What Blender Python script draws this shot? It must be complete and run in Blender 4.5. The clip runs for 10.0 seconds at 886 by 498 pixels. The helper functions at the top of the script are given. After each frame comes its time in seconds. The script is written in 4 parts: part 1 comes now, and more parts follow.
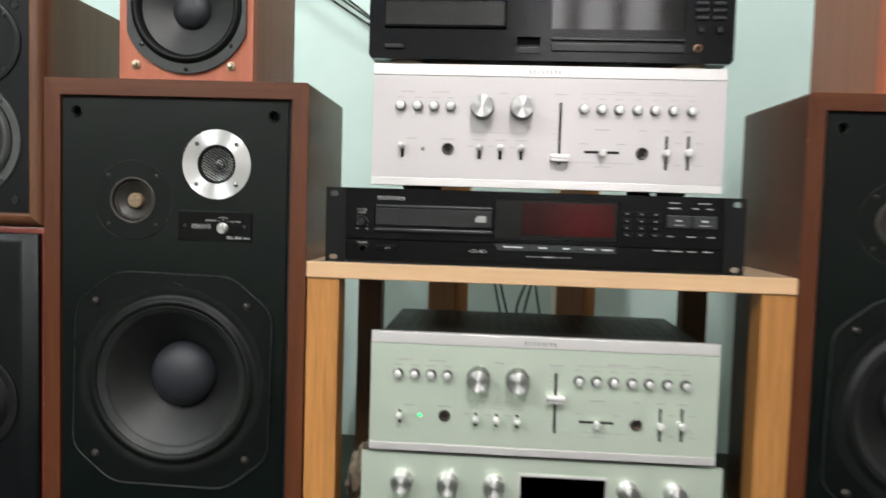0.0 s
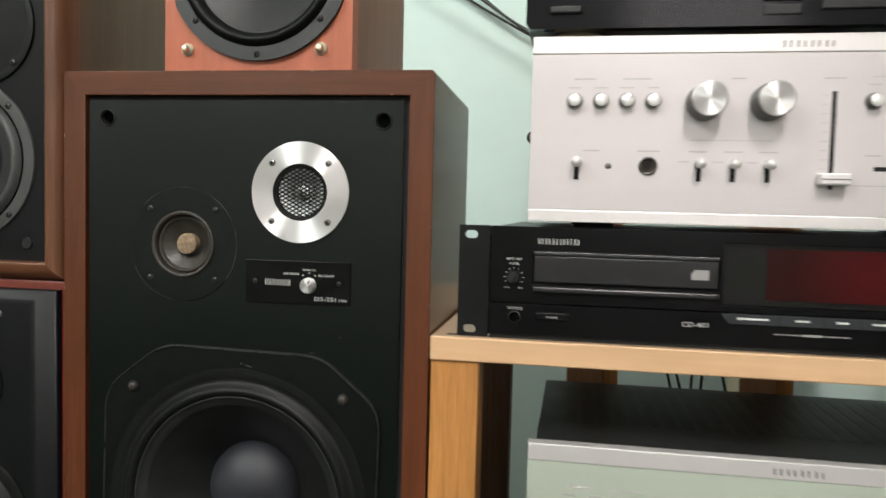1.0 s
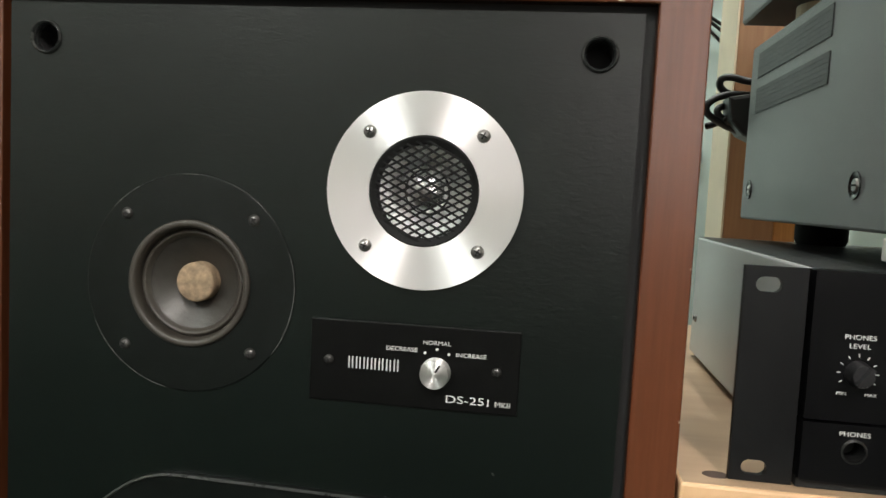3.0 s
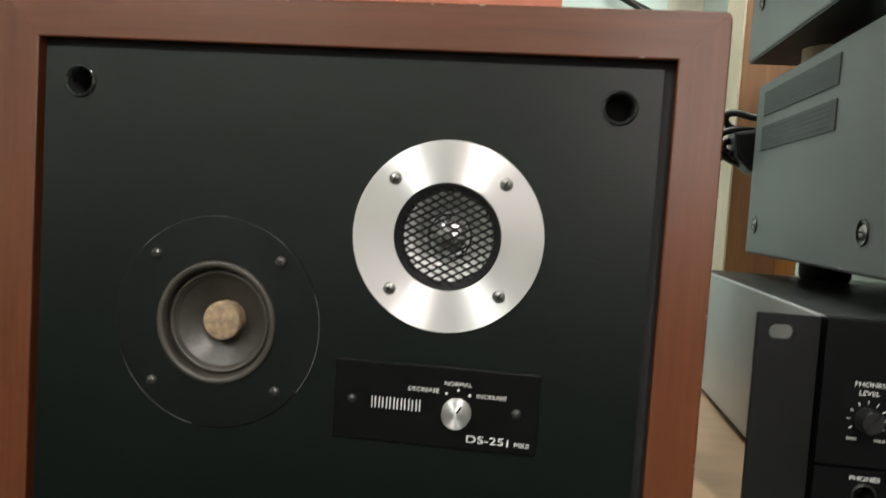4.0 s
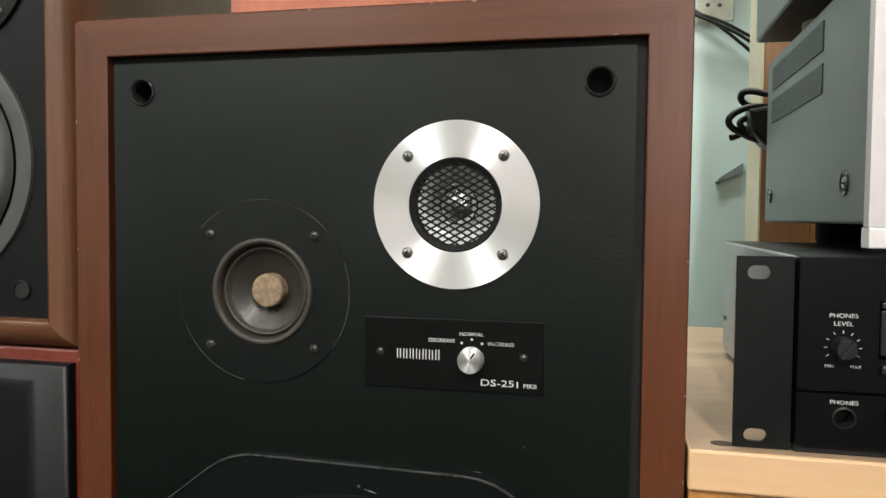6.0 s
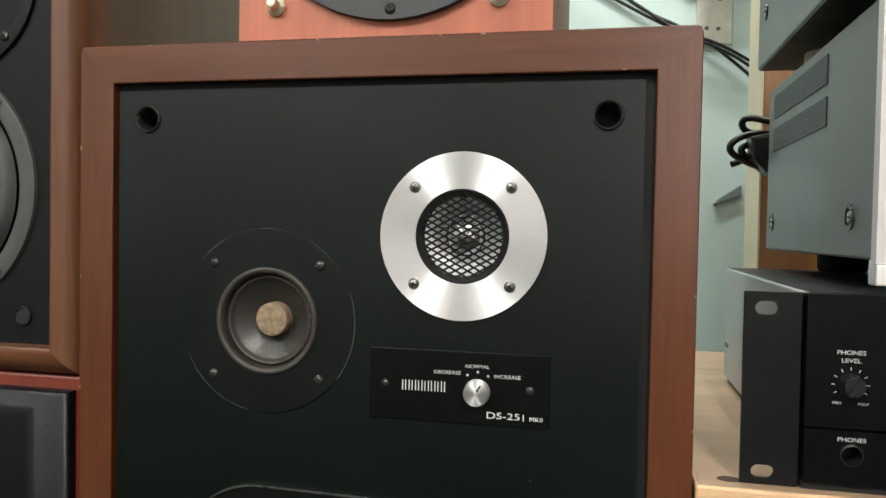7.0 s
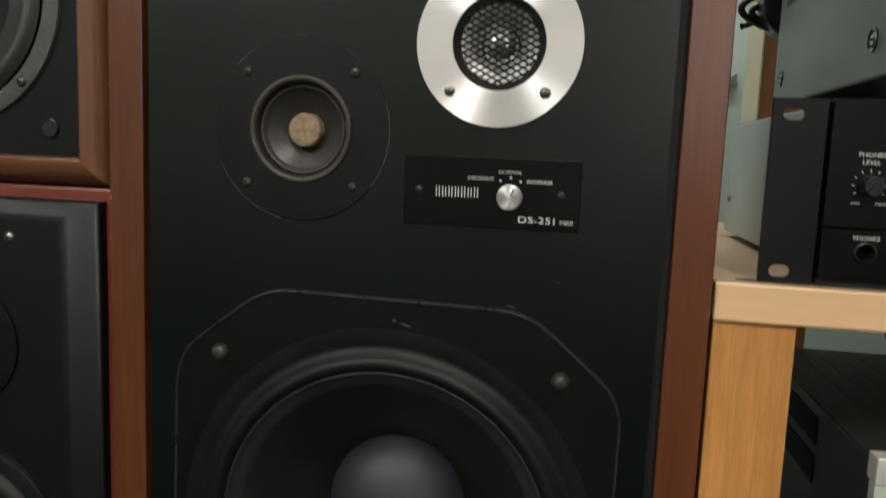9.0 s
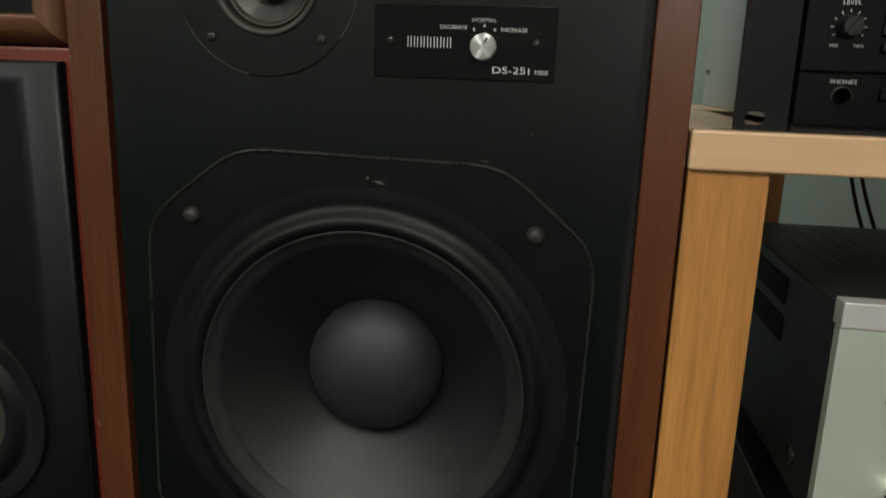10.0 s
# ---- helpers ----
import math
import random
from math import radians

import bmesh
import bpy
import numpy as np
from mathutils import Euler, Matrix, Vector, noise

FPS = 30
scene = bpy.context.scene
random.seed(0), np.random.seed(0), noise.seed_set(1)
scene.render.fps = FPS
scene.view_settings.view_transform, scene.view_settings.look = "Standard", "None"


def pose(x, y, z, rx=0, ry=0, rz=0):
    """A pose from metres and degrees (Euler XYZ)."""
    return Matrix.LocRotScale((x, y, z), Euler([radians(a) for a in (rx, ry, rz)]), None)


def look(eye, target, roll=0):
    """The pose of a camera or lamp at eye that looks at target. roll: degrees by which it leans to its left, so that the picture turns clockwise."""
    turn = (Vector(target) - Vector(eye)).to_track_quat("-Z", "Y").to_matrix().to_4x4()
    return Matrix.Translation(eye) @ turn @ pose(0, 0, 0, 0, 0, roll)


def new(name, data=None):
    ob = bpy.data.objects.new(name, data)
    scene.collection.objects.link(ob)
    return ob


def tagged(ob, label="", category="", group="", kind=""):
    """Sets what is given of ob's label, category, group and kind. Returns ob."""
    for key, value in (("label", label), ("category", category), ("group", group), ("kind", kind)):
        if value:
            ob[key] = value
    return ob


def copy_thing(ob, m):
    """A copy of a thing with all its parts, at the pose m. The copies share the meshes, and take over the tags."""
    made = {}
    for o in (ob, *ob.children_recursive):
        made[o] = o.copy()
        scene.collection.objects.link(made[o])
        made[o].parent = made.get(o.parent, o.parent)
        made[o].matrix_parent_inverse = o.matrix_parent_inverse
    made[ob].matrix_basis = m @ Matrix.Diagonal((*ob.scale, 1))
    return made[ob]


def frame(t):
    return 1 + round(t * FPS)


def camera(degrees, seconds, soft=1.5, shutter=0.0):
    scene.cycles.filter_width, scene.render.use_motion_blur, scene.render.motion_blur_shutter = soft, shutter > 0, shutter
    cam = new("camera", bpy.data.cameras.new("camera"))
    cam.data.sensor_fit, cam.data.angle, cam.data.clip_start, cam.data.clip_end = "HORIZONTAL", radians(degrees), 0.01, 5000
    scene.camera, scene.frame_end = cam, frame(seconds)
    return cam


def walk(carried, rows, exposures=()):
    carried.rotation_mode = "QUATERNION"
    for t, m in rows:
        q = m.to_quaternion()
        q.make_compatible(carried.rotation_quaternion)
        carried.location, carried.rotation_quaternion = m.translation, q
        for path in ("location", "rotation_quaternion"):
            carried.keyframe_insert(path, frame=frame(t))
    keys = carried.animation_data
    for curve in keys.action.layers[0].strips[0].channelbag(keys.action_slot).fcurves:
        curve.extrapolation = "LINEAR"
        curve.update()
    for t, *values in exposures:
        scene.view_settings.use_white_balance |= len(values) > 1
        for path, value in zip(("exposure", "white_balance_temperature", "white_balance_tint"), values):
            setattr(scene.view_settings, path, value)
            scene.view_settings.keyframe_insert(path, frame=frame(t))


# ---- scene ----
cam = camera(61.4, 10.0, 1.5, 0.4)
METRES, EYE, TILT, LEAN, TURN = 0.9, 0.5, 0.0, 0.0, 3.7
ROWS = [
    (0.0, 0.0, 0.0, 0.0, 0.1, -3.28, -1.73),
    (0.5, -0.0111, 0.1668, 0.0317, 5.86, -3.36, -0.23),
    (1.0, -0.1, 0.3259, 0.0336, 6.09, -3.04, -1.46),
    (1.5, -0.1684, 0.4672, 0.0262, 4.18, -3.01, -1.6),
    (2.0, -0.2192, 0.5768, 0.02, 3.11, -3.71, -2.23),
    (2.5, -0.2529, 0.6274, 0.031, 3.55, -4.07, -2.35),
    (4.0, -0.2757, 0.6275, 0.0611, 4.21, -3.48, -3.63),
    (4.5, -0.2653, 0.583, 0.0697, 4.24, -1.92, -4.29),
    (5.0, -0.263, 0.5638, 0.0459, 6.5, -0.9, -3.61),
    (6.5, -0.2404, 0.5837, 0.042, 9.13, -2.12, -0.49),
    (7.0, -0.2478, 0.5811, 0.049, 8.76, -1.48, -1.03),
    (7.5, -0.253, 0.586, 0.0407, 8.37, -1.61, -1.62),
    (8.0, -0.2633, 0.5836, 0.0246, 8.21, -2.67, -1.88),
    (8.5, -0.2687, 0.5755, 0.017, 7.87, -4.32, -1.87),
    (9.0, -0.2775, 0.5627, -0.016, 6.76, -7.15, -2.29),
    (9.5, -0.2755, 0.5608, -0.034, 5.64, -10.52, -2.16),
    (10.0, -0.2725, 0.5616, -0.0519, 5.16, -13.27, -1.86),
]
BETWEEN = [
    (0.75, look((-0.060, 0.220, 0.530), (-0.416, 2.184, 0.409), 0.9)),
    (1.25, look((-0.147, 0.350, 0.528), (-0.469, 2.322, 0.425), 1.6)),
    (1.75, look((-0.206, 0.463, 0.520), (-0.436, 2.447, 0.409), 2.0)),
    (2.25, look((-0.251, 0.530, 0.519), (-0.499, 2.510, 0.381), 2.3)),
    (2.7, look((-0.267, 0.560, 0.539), (-0.534, 2.536, 0.388), 2.5)),
    (3.8, look((-0.288, 0.546, 0.544), (-0.562, 2.522, 0.398), 3.7)),
    (4.25, look((-0.277, 0.533, 0.562), (-0.535, 2.513, 0.442), 3.9)),
    (4.75, look((-0.271, 0.484, 0.557), (-0.563, 2.462, 0.528), 4.3)),
    (5.2, look((-0.265, 0.499, 0.529), (-0.655, 2.460, 0.480), 2.6)),
    (6.3, look((-0.248, 0.509, 0.537), (-0.694, 2.457, 0.451), 0.4)),
    (8.25, look((-0.272, 0.506, 0.520), (-0.678, 2.460, 0.387), 1.8)),
]
PATH = [(t, pose(0, 0, EYE, TILT, LEAN, TURN) @ pose(METRES * x, METRES * y, METRES * z, 90 + pitch, roll, yaw)) for t, x, y, z, yaw, pitch, roll in ROWS]
EXPOSURES = [(0.0, 0.0, 6350, 10), (1.0, -0.08, 6600, 10), (2.5, 0.12, 6650, 10), (4.0, 0.05, 6750, 10), (4.5, 0.16, 6750, 10), (6.5, 0.08, 6600, 10), (8.0, 0.0, 6700, 10), (8.8, -0.38, 6850, 10), (9.5, -0.65, 6850, 7), (10.0, -0.8, 6800, 5)]
walk(cam, sorted(PATH + BETWEEN, key=lambda row: row[0]), EXPOSURES)
# ---- light ----
world = bpy.data.worlds.new("room_world")
scene.world = world
world.use_nodes = True
world.node_tree.nodes["Background"].inputs[0].default_value = (0.8, 0.9, 1.0, 1)
world.node_tree.nodes["Background"].inputs[1].default_value = 0.05


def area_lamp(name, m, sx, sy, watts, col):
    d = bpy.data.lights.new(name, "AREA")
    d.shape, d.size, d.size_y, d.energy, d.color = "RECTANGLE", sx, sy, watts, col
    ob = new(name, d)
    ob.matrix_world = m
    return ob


# ceiling tubes, and daylight in the three panes of the window behind the camera
# each bare tube shines down and, more weakly, up at the ceiling
for lx, ly, watts, col in ((-1.85, -1.55, 74, (0.93, 0.98, 0.96)), (0.16, -1.20, 66, (1.0, 0.96, 0.935))):
    area_lamp("tube_lamp", pose(lx, ly, 2.30, 0, 0, 90), 1.2, 0.07, watts, col)
    area_lamp("tube_lamp_up", pose(lx, ly, 2.31, 180, 0, 90), 1.2, 0.07, watts * 0.55, col)
# unseen third lamp, added above the turquoise wall to brighten it
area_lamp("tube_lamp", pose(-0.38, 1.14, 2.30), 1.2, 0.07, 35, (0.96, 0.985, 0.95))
for px in (0.29, 0.55, 0.80):
    area_lamp("pane_light", pose(px, -2.605, 1.25, 90, 0, 0), 0.17, 1.24, 3.0, (1.0, 0.95, 0.95))


# ---- materials ----
def base_mat(name):
    m = bpy.data.materials.new(name)
    m.use_nodes = True
    nt = m.node_tree
    return m, nt, nt.nodes["Principled BSDF"]


def node(nt, kind, **kw):
    n = nt.nodes.new(kind)
    for k, v in kw.items():
        n.inputs[k].default_value = v
    return n


def surface(name, col, rough=0.5, metal=0.0, var=0.12, scale=25.0, bump=0.0, bscale=500.0, stretch=(1, 1, 1), rvar=0.1, spec=0.5, coat=0.0):
    """A plain surface with slow blotches, fine relief and uneven gloss."""
    m, nt, p = base_mat(name)
    tc = nt.nodes.new("ShaderNodeTexCoord")
    mp = nt.nodes.new("ShaderNodeMapping")
    mp.inputs["Scale"].default_value = stretch
    nt.links.new(tc.outputs["Object"], mp.inputs["Vector"])
    n1 = node(nt, "ShaderNodeTexNoise", Scale=scale, Detail=5.0, Roughness=0.6)
    nt.links.new(mp.outputs[0], n1.inputs["Vector"])
    ramp = nt.nodes.new("ShaderNodeValToRGB")
    ramp.color_ramp.elements[0].position, ramp.color_ramp.elements[1].position = 0.3, 0.7
    ramp.color_ramp.elements[0].color = (*[c * (1 - var) for c in col], 1)
    ramp.color_ramp.elements[1].color = (*[min(1, c * (1 + var)) for c in col], 1)
    nt.links.new(n1.outputs["Fac"], ramp.inputs[0])
    nt.links.new(ramp.outputs[0], p.inputs["Base Color"])
    n2 = node(nt, "ShaderNodeTexNoise", Scale=bscale, Detail=3.0)
    nt.links.new(mp.outputs[0], n2.inputs["Vector"])
    mr = node(nt, "ShaderNodeMapRange")
    mr.inputs["To Min"].default_value = max(0.02, rough - rvar)
    mr.inputs["To Max"].default_value = min(1, rough + rvar)
    nt.links.new(n1.outputs["Fac"], mr.inputs["Value"])
    nt.links.new(mr.outputs[0], p.inputs["Roughness"])
    if bump:
        b = node(nt, "ShaderNodeBump", Strength=bump, Distance=0.0006)
        nt.links.new(n2.outputs["Fac"], b.inputs["Height"])
        nt.links.new(b.outputs[0], p.inputs["Normal"])
    p.inputs["Metallic"].default_value = metal
    p.inputs["Specular IOR Level"].default_value = spec
    p.inputs["Coat Weight"].default_value = coat
    return m


def wood(name, c1, c2, along="z", rough=0.45, fine=90.0, bump=0.15, coat=0.0, spec=0.5):
    """Wood or printed veneer whose grain runs along one axis."""
    m, nt, p = base_mat(name)
    tc = nt.nodes.new("ShaderNodeTexCoord")
    mp = nt.nodes.new("ShaderNodeMapping")
    s = {"x": (0.05, 1, 1), "y": (1, 0.05, 1), "z": (1, 1, 0.05)}[along]
    mp.inputs["Scale"].default_value = s
    nt.links.new(tc.outputs["Object"], mp.inputs["Vector"])
    warp = node(nt, "ShaderNodeTexNoise", Scale=fine, Detail=6.0, Roughness=0.65, Distortion=0.6)
    nt.links.new(mp.outputs[0], warp.inputs["Vector"])
    pores = node(nt, "ShaderNodeTexNoise", Scale=fine * 7, Detail=2.0)
    nt.links.new(mp.outputs[0], pores.inputs["Vector"])
    ramp = nt.nodes.new("ShaderNodeValToRGB")
    ramp.color_ramp.elements[0].position, ramp.color_ramp.elements[1].position = 0.35, 0.68
    ramp.color_ramp.elements[0].color, ramp.color_ramp.elements[1].color = (*c1, 1), (*c2, 1)
    slow = node(nt, "ShaderNodeTexNoise", Scale=9.0, Detail=3.0)
    nt.links.new(mp.outputs[0], slow.inputs["Vector"])
    shade = node(nt, "ShaderNodeMapRange")
    shade.inputs["From Min"].default_value, shade.inputs["From Max"].default_value = 0.3, 0.7
    shade.inputs["To Min"].default_value, shade.inputs["To Max"].default_value = 0.84, 1.14
    nt.links.new(slow.outputs["Fac"], shade.inputs["Value"])
    tint = nt.nodes.new("ShaderNodeVectorMath")
    tint.operation = "SCALE"
    nt.links.new(ramp.outputs[0], tint.inputs[0])
    nt.links.new(shade.outputs[0], tint.inputs["Scale"])
    mix = node(nt, "ShaderNodeMath")
    mix.operation = "MULTIPLY_ADD"
    mix.inputs[1].default_value = 0.25
    nt.links.new(pores.outputs["Fac"], mix.inputs[0])
    half = node(nt, "ShaderNodeMath")
    half.operation = "MULTIPLY"
    half.inputs[1].default_value = 0.78
    nt.links.new(warp.outputs["Fac"], half.inputs[0])
    nt.links.new(half.outputs[0], mix.inputs[2])
    nt.links.new(mix.outputs[0], ramp.inputs[0])
    nt.links.new(tint.outputs[0], p.inputs["Base Color"])
    b = node(nt, "ShaderNodeBump", Strength=bump, Distance=0.0004)
    nt.links.new(pores.outputs["Fac"], b.inputs["Height"])
    nt.links.new(b.outputs[0], p.inputs["Normal"])
    p.inputs["Roughness"].default_value = rough
    p.inputs["Specular IOR Level"].default_value = spec
    p.inputs["Coat Weight"].default_value = coat
    return m


def spun(name, col, rough, aniso=0.8, metal=1.0):
    """Turned metal: the streaks run round the y axis."""
    m, nt, p = base_mat(name)
    tan = nt.nodes.new("ShaderNodeTangent")
    tan.direction_type, tan.axis = "RADIAL", "Y"
    nt.links.new(tan.outputs[0], p.inputs["Tangent"])
    p.inputs["Base Color"].default_value = (*col, 1)
    p.inputs["Metallic"].default_value = metal
    p.inputs["Roughness"].default_value = rough
    p.inputs["Anisotropic"].default_value = aniso
    p.inputs["Anisotropic Rotation"].default_value = 0.25
    return m


def glow(name, col, strength, base=(0.02, 0.02, 0.02), rough=0.3):
    m, nt, p = base_mat(name)
    p.inputs["Base Color"].default_value = (*base, 1)
    p.inputs["Emission Color"].default_value = (*col, 1)
    p.inputs["Emission Strength"].default_value = strength
    p.inputs["Roughness"].default_value = rough
    return m


VENEER_V = wood("walnut_vinyl_upright", (0.072, 0.0203, 0.0078), (0.110, 0.0330, 0.0136), "z", 0.26, 75, 0.06, 0.0, 0.55)
VENEER_H = wood("walnut_vinyl_level", (0.072, 0.0203, 0.0078), (0.110, 0.0330, 0.0136), "x", 0.26, 75, 0.06, 0.0, 0.55)
BAFFLE = surface("black_grained_vinyl", (0.0013, 0.0034, 0.0026), 0.30, 0, 0.25, 10, 0.10, 600, (0.30, 1, 1), 0.05, 0.37)
# the leather grain of the front shows only in patches
_nt = BAFFLE.node_tree
_bump = [n for n in _nt.nodes if n.bl_idname == "ShaderNodeBump"][0]
_grain = _bump.inputs["Height"].links[0].from_node
_tc = [n for n in _nt.nodes if n.bl_idname == "ShaderNodeTexCoord"][0]
_patch = node(_nt, "ShaderNodeTexNoise", Scale=14.0, Detail=2.0)
_nt.links.new(_tc.outputs["Object"], _patch.inputs["Vector"])
_clip = node(_nt, "ShaderNodeMapRange")
_clip.inputs["From Min"].default_value, _clip.inputs["From Max"].default_value = 0.25, 0.62
_nt.links.new(_patch.outputs["Fac"], _clip.inputs["Value"])
_mul = _nt.nodes.new("ShaderNodeMath")
_mul.operation = "MULTIPLY"
_nt.links.new(_grain.outputs["Fac"], _mul.inputs[0])
_nt.links.new(_clip.outputs[0], _mul.inputs[1])
_nt.links.new(_mul.outputs[0], _bump.inputs["Height"])
_grain.inputs["Scale"].default_value, _grain.inputs["Distortion"].default_value = 620.0, 0.7
_bump.inputs["Strength"].default_value = 0.17
GAP = surface("black_gap", (0.004, 0.004, 0.004), 0.8)
FLANGE = surface("black_flange", (0.0019, 0.0032, 0.0027), 0.36, 0, 0.3, 60, 0.12, 900, (1, 1, 1), 0.06, 0.31)
RUBBER = surface("black_rubber", (0.0042, 0.0050, 0.0046), 0.5, 0, 0.25, 30, 0.1, 700, (1, 1, 1), 0.08, 0.25)
EDGEGREY = surface("dark_grey_rubber_edge", (0.019, 0.0205, 0.0198), 0.45, 0, 0.3, 40, 0.15, 700, (1, 1, 1), 0.08, 0.3)
BAFFLE_SATIN = surface("satin_black_board", (0.0036, 0.0040, 0.0047), 0.42, 0, 0.2, 14, 0.15, 900, (1, 1, 1), 0.08, 0.22)
CONE = surface("black_paper_cone", (0.0075, 0.0078, 0.0076), 0.46, 0, 0.25, 60, 0.4, 1200, (1, 1, 1), 0.06, 0.5)
CAP = surface("blue_black_cap", (0.0165, 0.0178, 0.0228), 0.55, 0, 0.15, 60, 0.15, 900)
SOCKETBLACK = surface("polished_black_socket", (0.020, 0.021, 0.021), 0.10, 0, 0.2, 60, 0, 500, (1, 1, 1), 0.03, 0.9)
GLOSSBLACK = surface("gloss_black_plastic", (0.01, 0.01, 0.01), 0.22, 0, 0.2, 60)
SPUN = spun("spun_aluminium", (0.90, 0.88, 0.88), 0.46, 0.95, 0.85)
HORN = surface("bright_metal_horn", (0.95, 0.95, 0.94), 0.36, 0.9, 0.03)
PLUGMETAL = surface("polished_phase_plug", (0.96, 0.96, 0.95), 0.27, 1.0, 0.03)
KNOBMETAL = spun("turned_knob_metal", (0.72, 0.71, 0.70), 0.50, 0.93, 0.95)
BUTTON = spun("satin_button_metal", (0.84, 0.83, 0.82), 0.34, 0.6, 0.5)
SATINTIP = surface("satin_metal_tip", (0.80, 0.78, 0.76), 0.36, 0.35, 0.06, 80)
BOLTBLACK = surface("dull_black_bolt", (0.040, 0.034, 0.031), 0.46, 0.3, 0.4, 200)
BLACKSCREW = surface("black_screw", (0.075, 0.073, 0.07), 0.36, 0.7, 0.2, 80)
DARKSTEEL = surface("dark_steel", (0.30, 0.29, 0.28), 0.32, 1.0, 0.2, 80)
MESHBLACK = surface("black_mesh", (0.006, 0.006, 0.006), 0.6, 0, 0.1, 60, 0, 500, (1, 1, 1), 0.05, 0.15)
GREYRING = surface("grey_rubber_ring", (0.035, 0.030, 0.024), 0.5, 0.0, 0.25, 60)
# woofer rim: its edge highlight is painted in as paler worn metal
RIMGLINT = surface("worn_rim_edge_highlight", (0.10, 0.105, 0.10), 0.30, 0.6, 0.25, 90)
MIDCONE = surface("grey_paper_cone", (0.032, 0.029, 0.025), 0.42, 0.1, 0.25, 60, 0.2, 600)
GOLDCAP = surface("gold_felt_cap", (0.235, 0.168, 0.105), 0.8, 0.1, 0.45, 320, 0.3, 900)
WHITEINK = surface("white_ink", (0.75, 0.75, 0.72), 0.6)
FAINTINK = surface("faint_grey_ink", (0.46, 0.44, 0.43), 0.6)
GREYWEAR = surface("pale_wear", (0.085, 0.085, 0.08), 0.6, 0, 0.9, 400)
CHIP = surface("bare_chipboard", (0.30, 0.22, 0.16), 0.8, 0, 0.3, 300)
GREYINK = surface("grey_ink", (0.33, 0.32, 0.31), 0.6)
PRINTGREY = surface("mid_grey_ink", (0.18, 0.17, 0.17), 0.6)
# button and knob sides: shade is put into this darker metal colour
SKIRTMETAL = surface("darkened_metal_side", (0.11, 0.107, 0.103), 0.34, 0.85, 0.1, 80)
DARKINK = surface("dark_ink", (0.10, 0.09, 0.09), 0.6)
PLATEBLACK = surface("black_name_plate", (0.003, 0.003, 0.003), 0.32, 0, 0.2, 80, 0, 500, (1, 1, 1), 0.05, 0.16)
REDVENEER = wood("orange_red_veneer", (0.36, 0.095, 0.045), (0.46, 0.13, 0.066), "z", 0.45, 40, 0.1)
REDSIDE = wood("brown_red_side", (0.19, 0.078, 0.045), (0.25, 0.108, 0.064), "z", 0.45, 40, 0.1)
MAHOGANY = wood("mahogany_gloss", (0.12, 0.022, 0.014), (0.19, 0.036, 0.022), "z", 0.3, 40, 0.08, 0.3)
TEAK = wood("teak_lipping", (0.085, 0.032, 0.0135), (0.155, 0.058, 0.025), "z", 0.4, 70, 0.15)
TEAK_H = wood("teak_lipping_level", (0.085, 0.032, 0.0135), (0.155, 0.058, 0.025), "x", 0.4, 70, 0.15)
TEAKSIDE = wood("teak_side", (0.068, 0.038, 0.017), (0.102, 0.058, 0.027), "z", 0.45, 60, 0.1)
BEECH = wood("pale_beech_board", (0.59, 0.365, 0.20), (0.71, 0.465, 0.27), "x", 0.42, 30, 0.08)
KNOT = surface("dark_knot", (0.045, 0.024, 0.016), 0.7, 0, 0.3, 200)
TOPBEIGE = wood("darker_beige_top", (0.34, 0.225, 0.140), (0.43, 0.295, 0.190), "x", 0.38, 30, 0.08)
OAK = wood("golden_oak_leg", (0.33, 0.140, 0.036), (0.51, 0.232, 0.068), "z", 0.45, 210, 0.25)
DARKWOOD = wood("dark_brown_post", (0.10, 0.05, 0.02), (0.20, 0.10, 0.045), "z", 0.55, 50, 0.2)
PALETAN = surface("pale_tan_board", (0.42, 0.36, 0.27), 0.5, 0, 0.1, 20, 0.1, 200)
OFFWHITE = surface("off_white_plate", (0.66, 0.68, 0.58), 0.5, 0, 0.12, 60, 0.1, 200)
POSTWOOD = wood("tan_brown_post", (0.22, 0.105, 0.045), (0.34, 0.175, 0.080), "z", 0.55, 50, 0.2)
CREAM = surface("cream_paint", (0.66, 0.56, 0.40), 0.5, 0, 0.08, 20, 0.1, 200)
WALL = surface("pale_turquoise_paint", (0.58, 0.73, 0.69), 0.6, 0, 0.05, 4, 0.25, 160)
GREYBEIGE = surface("greyish_beige_paint", (0.355, 0.345, 0.315), 0.6, 0, 0.05, 4, 0.25, 160)
WHITE = surface("white_ceiling_paint", (0.78, 0.78, 0.76), 0.7, 0, 0.04, 4, 0.2, 120)
FLOORMAT = surface("dark_green_floor_tile", (0.018, 0.024, 0.018), 0.8, 0, 0.2, 6, 0.1, 80, (1, 1, 1), 0.1, 0.15)
SILVER = surface("brushed_silver_face", (0.645, 0.605, 0.61), 0.42, 0.35, 0.03, 14, 0.10, 260, (0.03, 1, 1), 0.05)
# lower faces: the green light they reflect is tinted into the silver
SILVER_GREENLIT = surface("brushed_silver_face_tinted_green_light", (0.72, 0.80, 0.68), 0.36, 0.5, 0.03, 14, 0.10, 260, (0.03, 1, 1), 0.05)
SILVERLIP = surface("pale_silver_lip", (0.84, 0.81, 0.80), 0.4, 0.55, 0.02, 14, 0.05, 260, (0.03, 1, 1), 0.05)
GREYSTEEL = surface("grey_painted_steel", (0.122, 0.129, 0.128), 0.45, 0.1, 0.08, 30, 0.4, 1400)
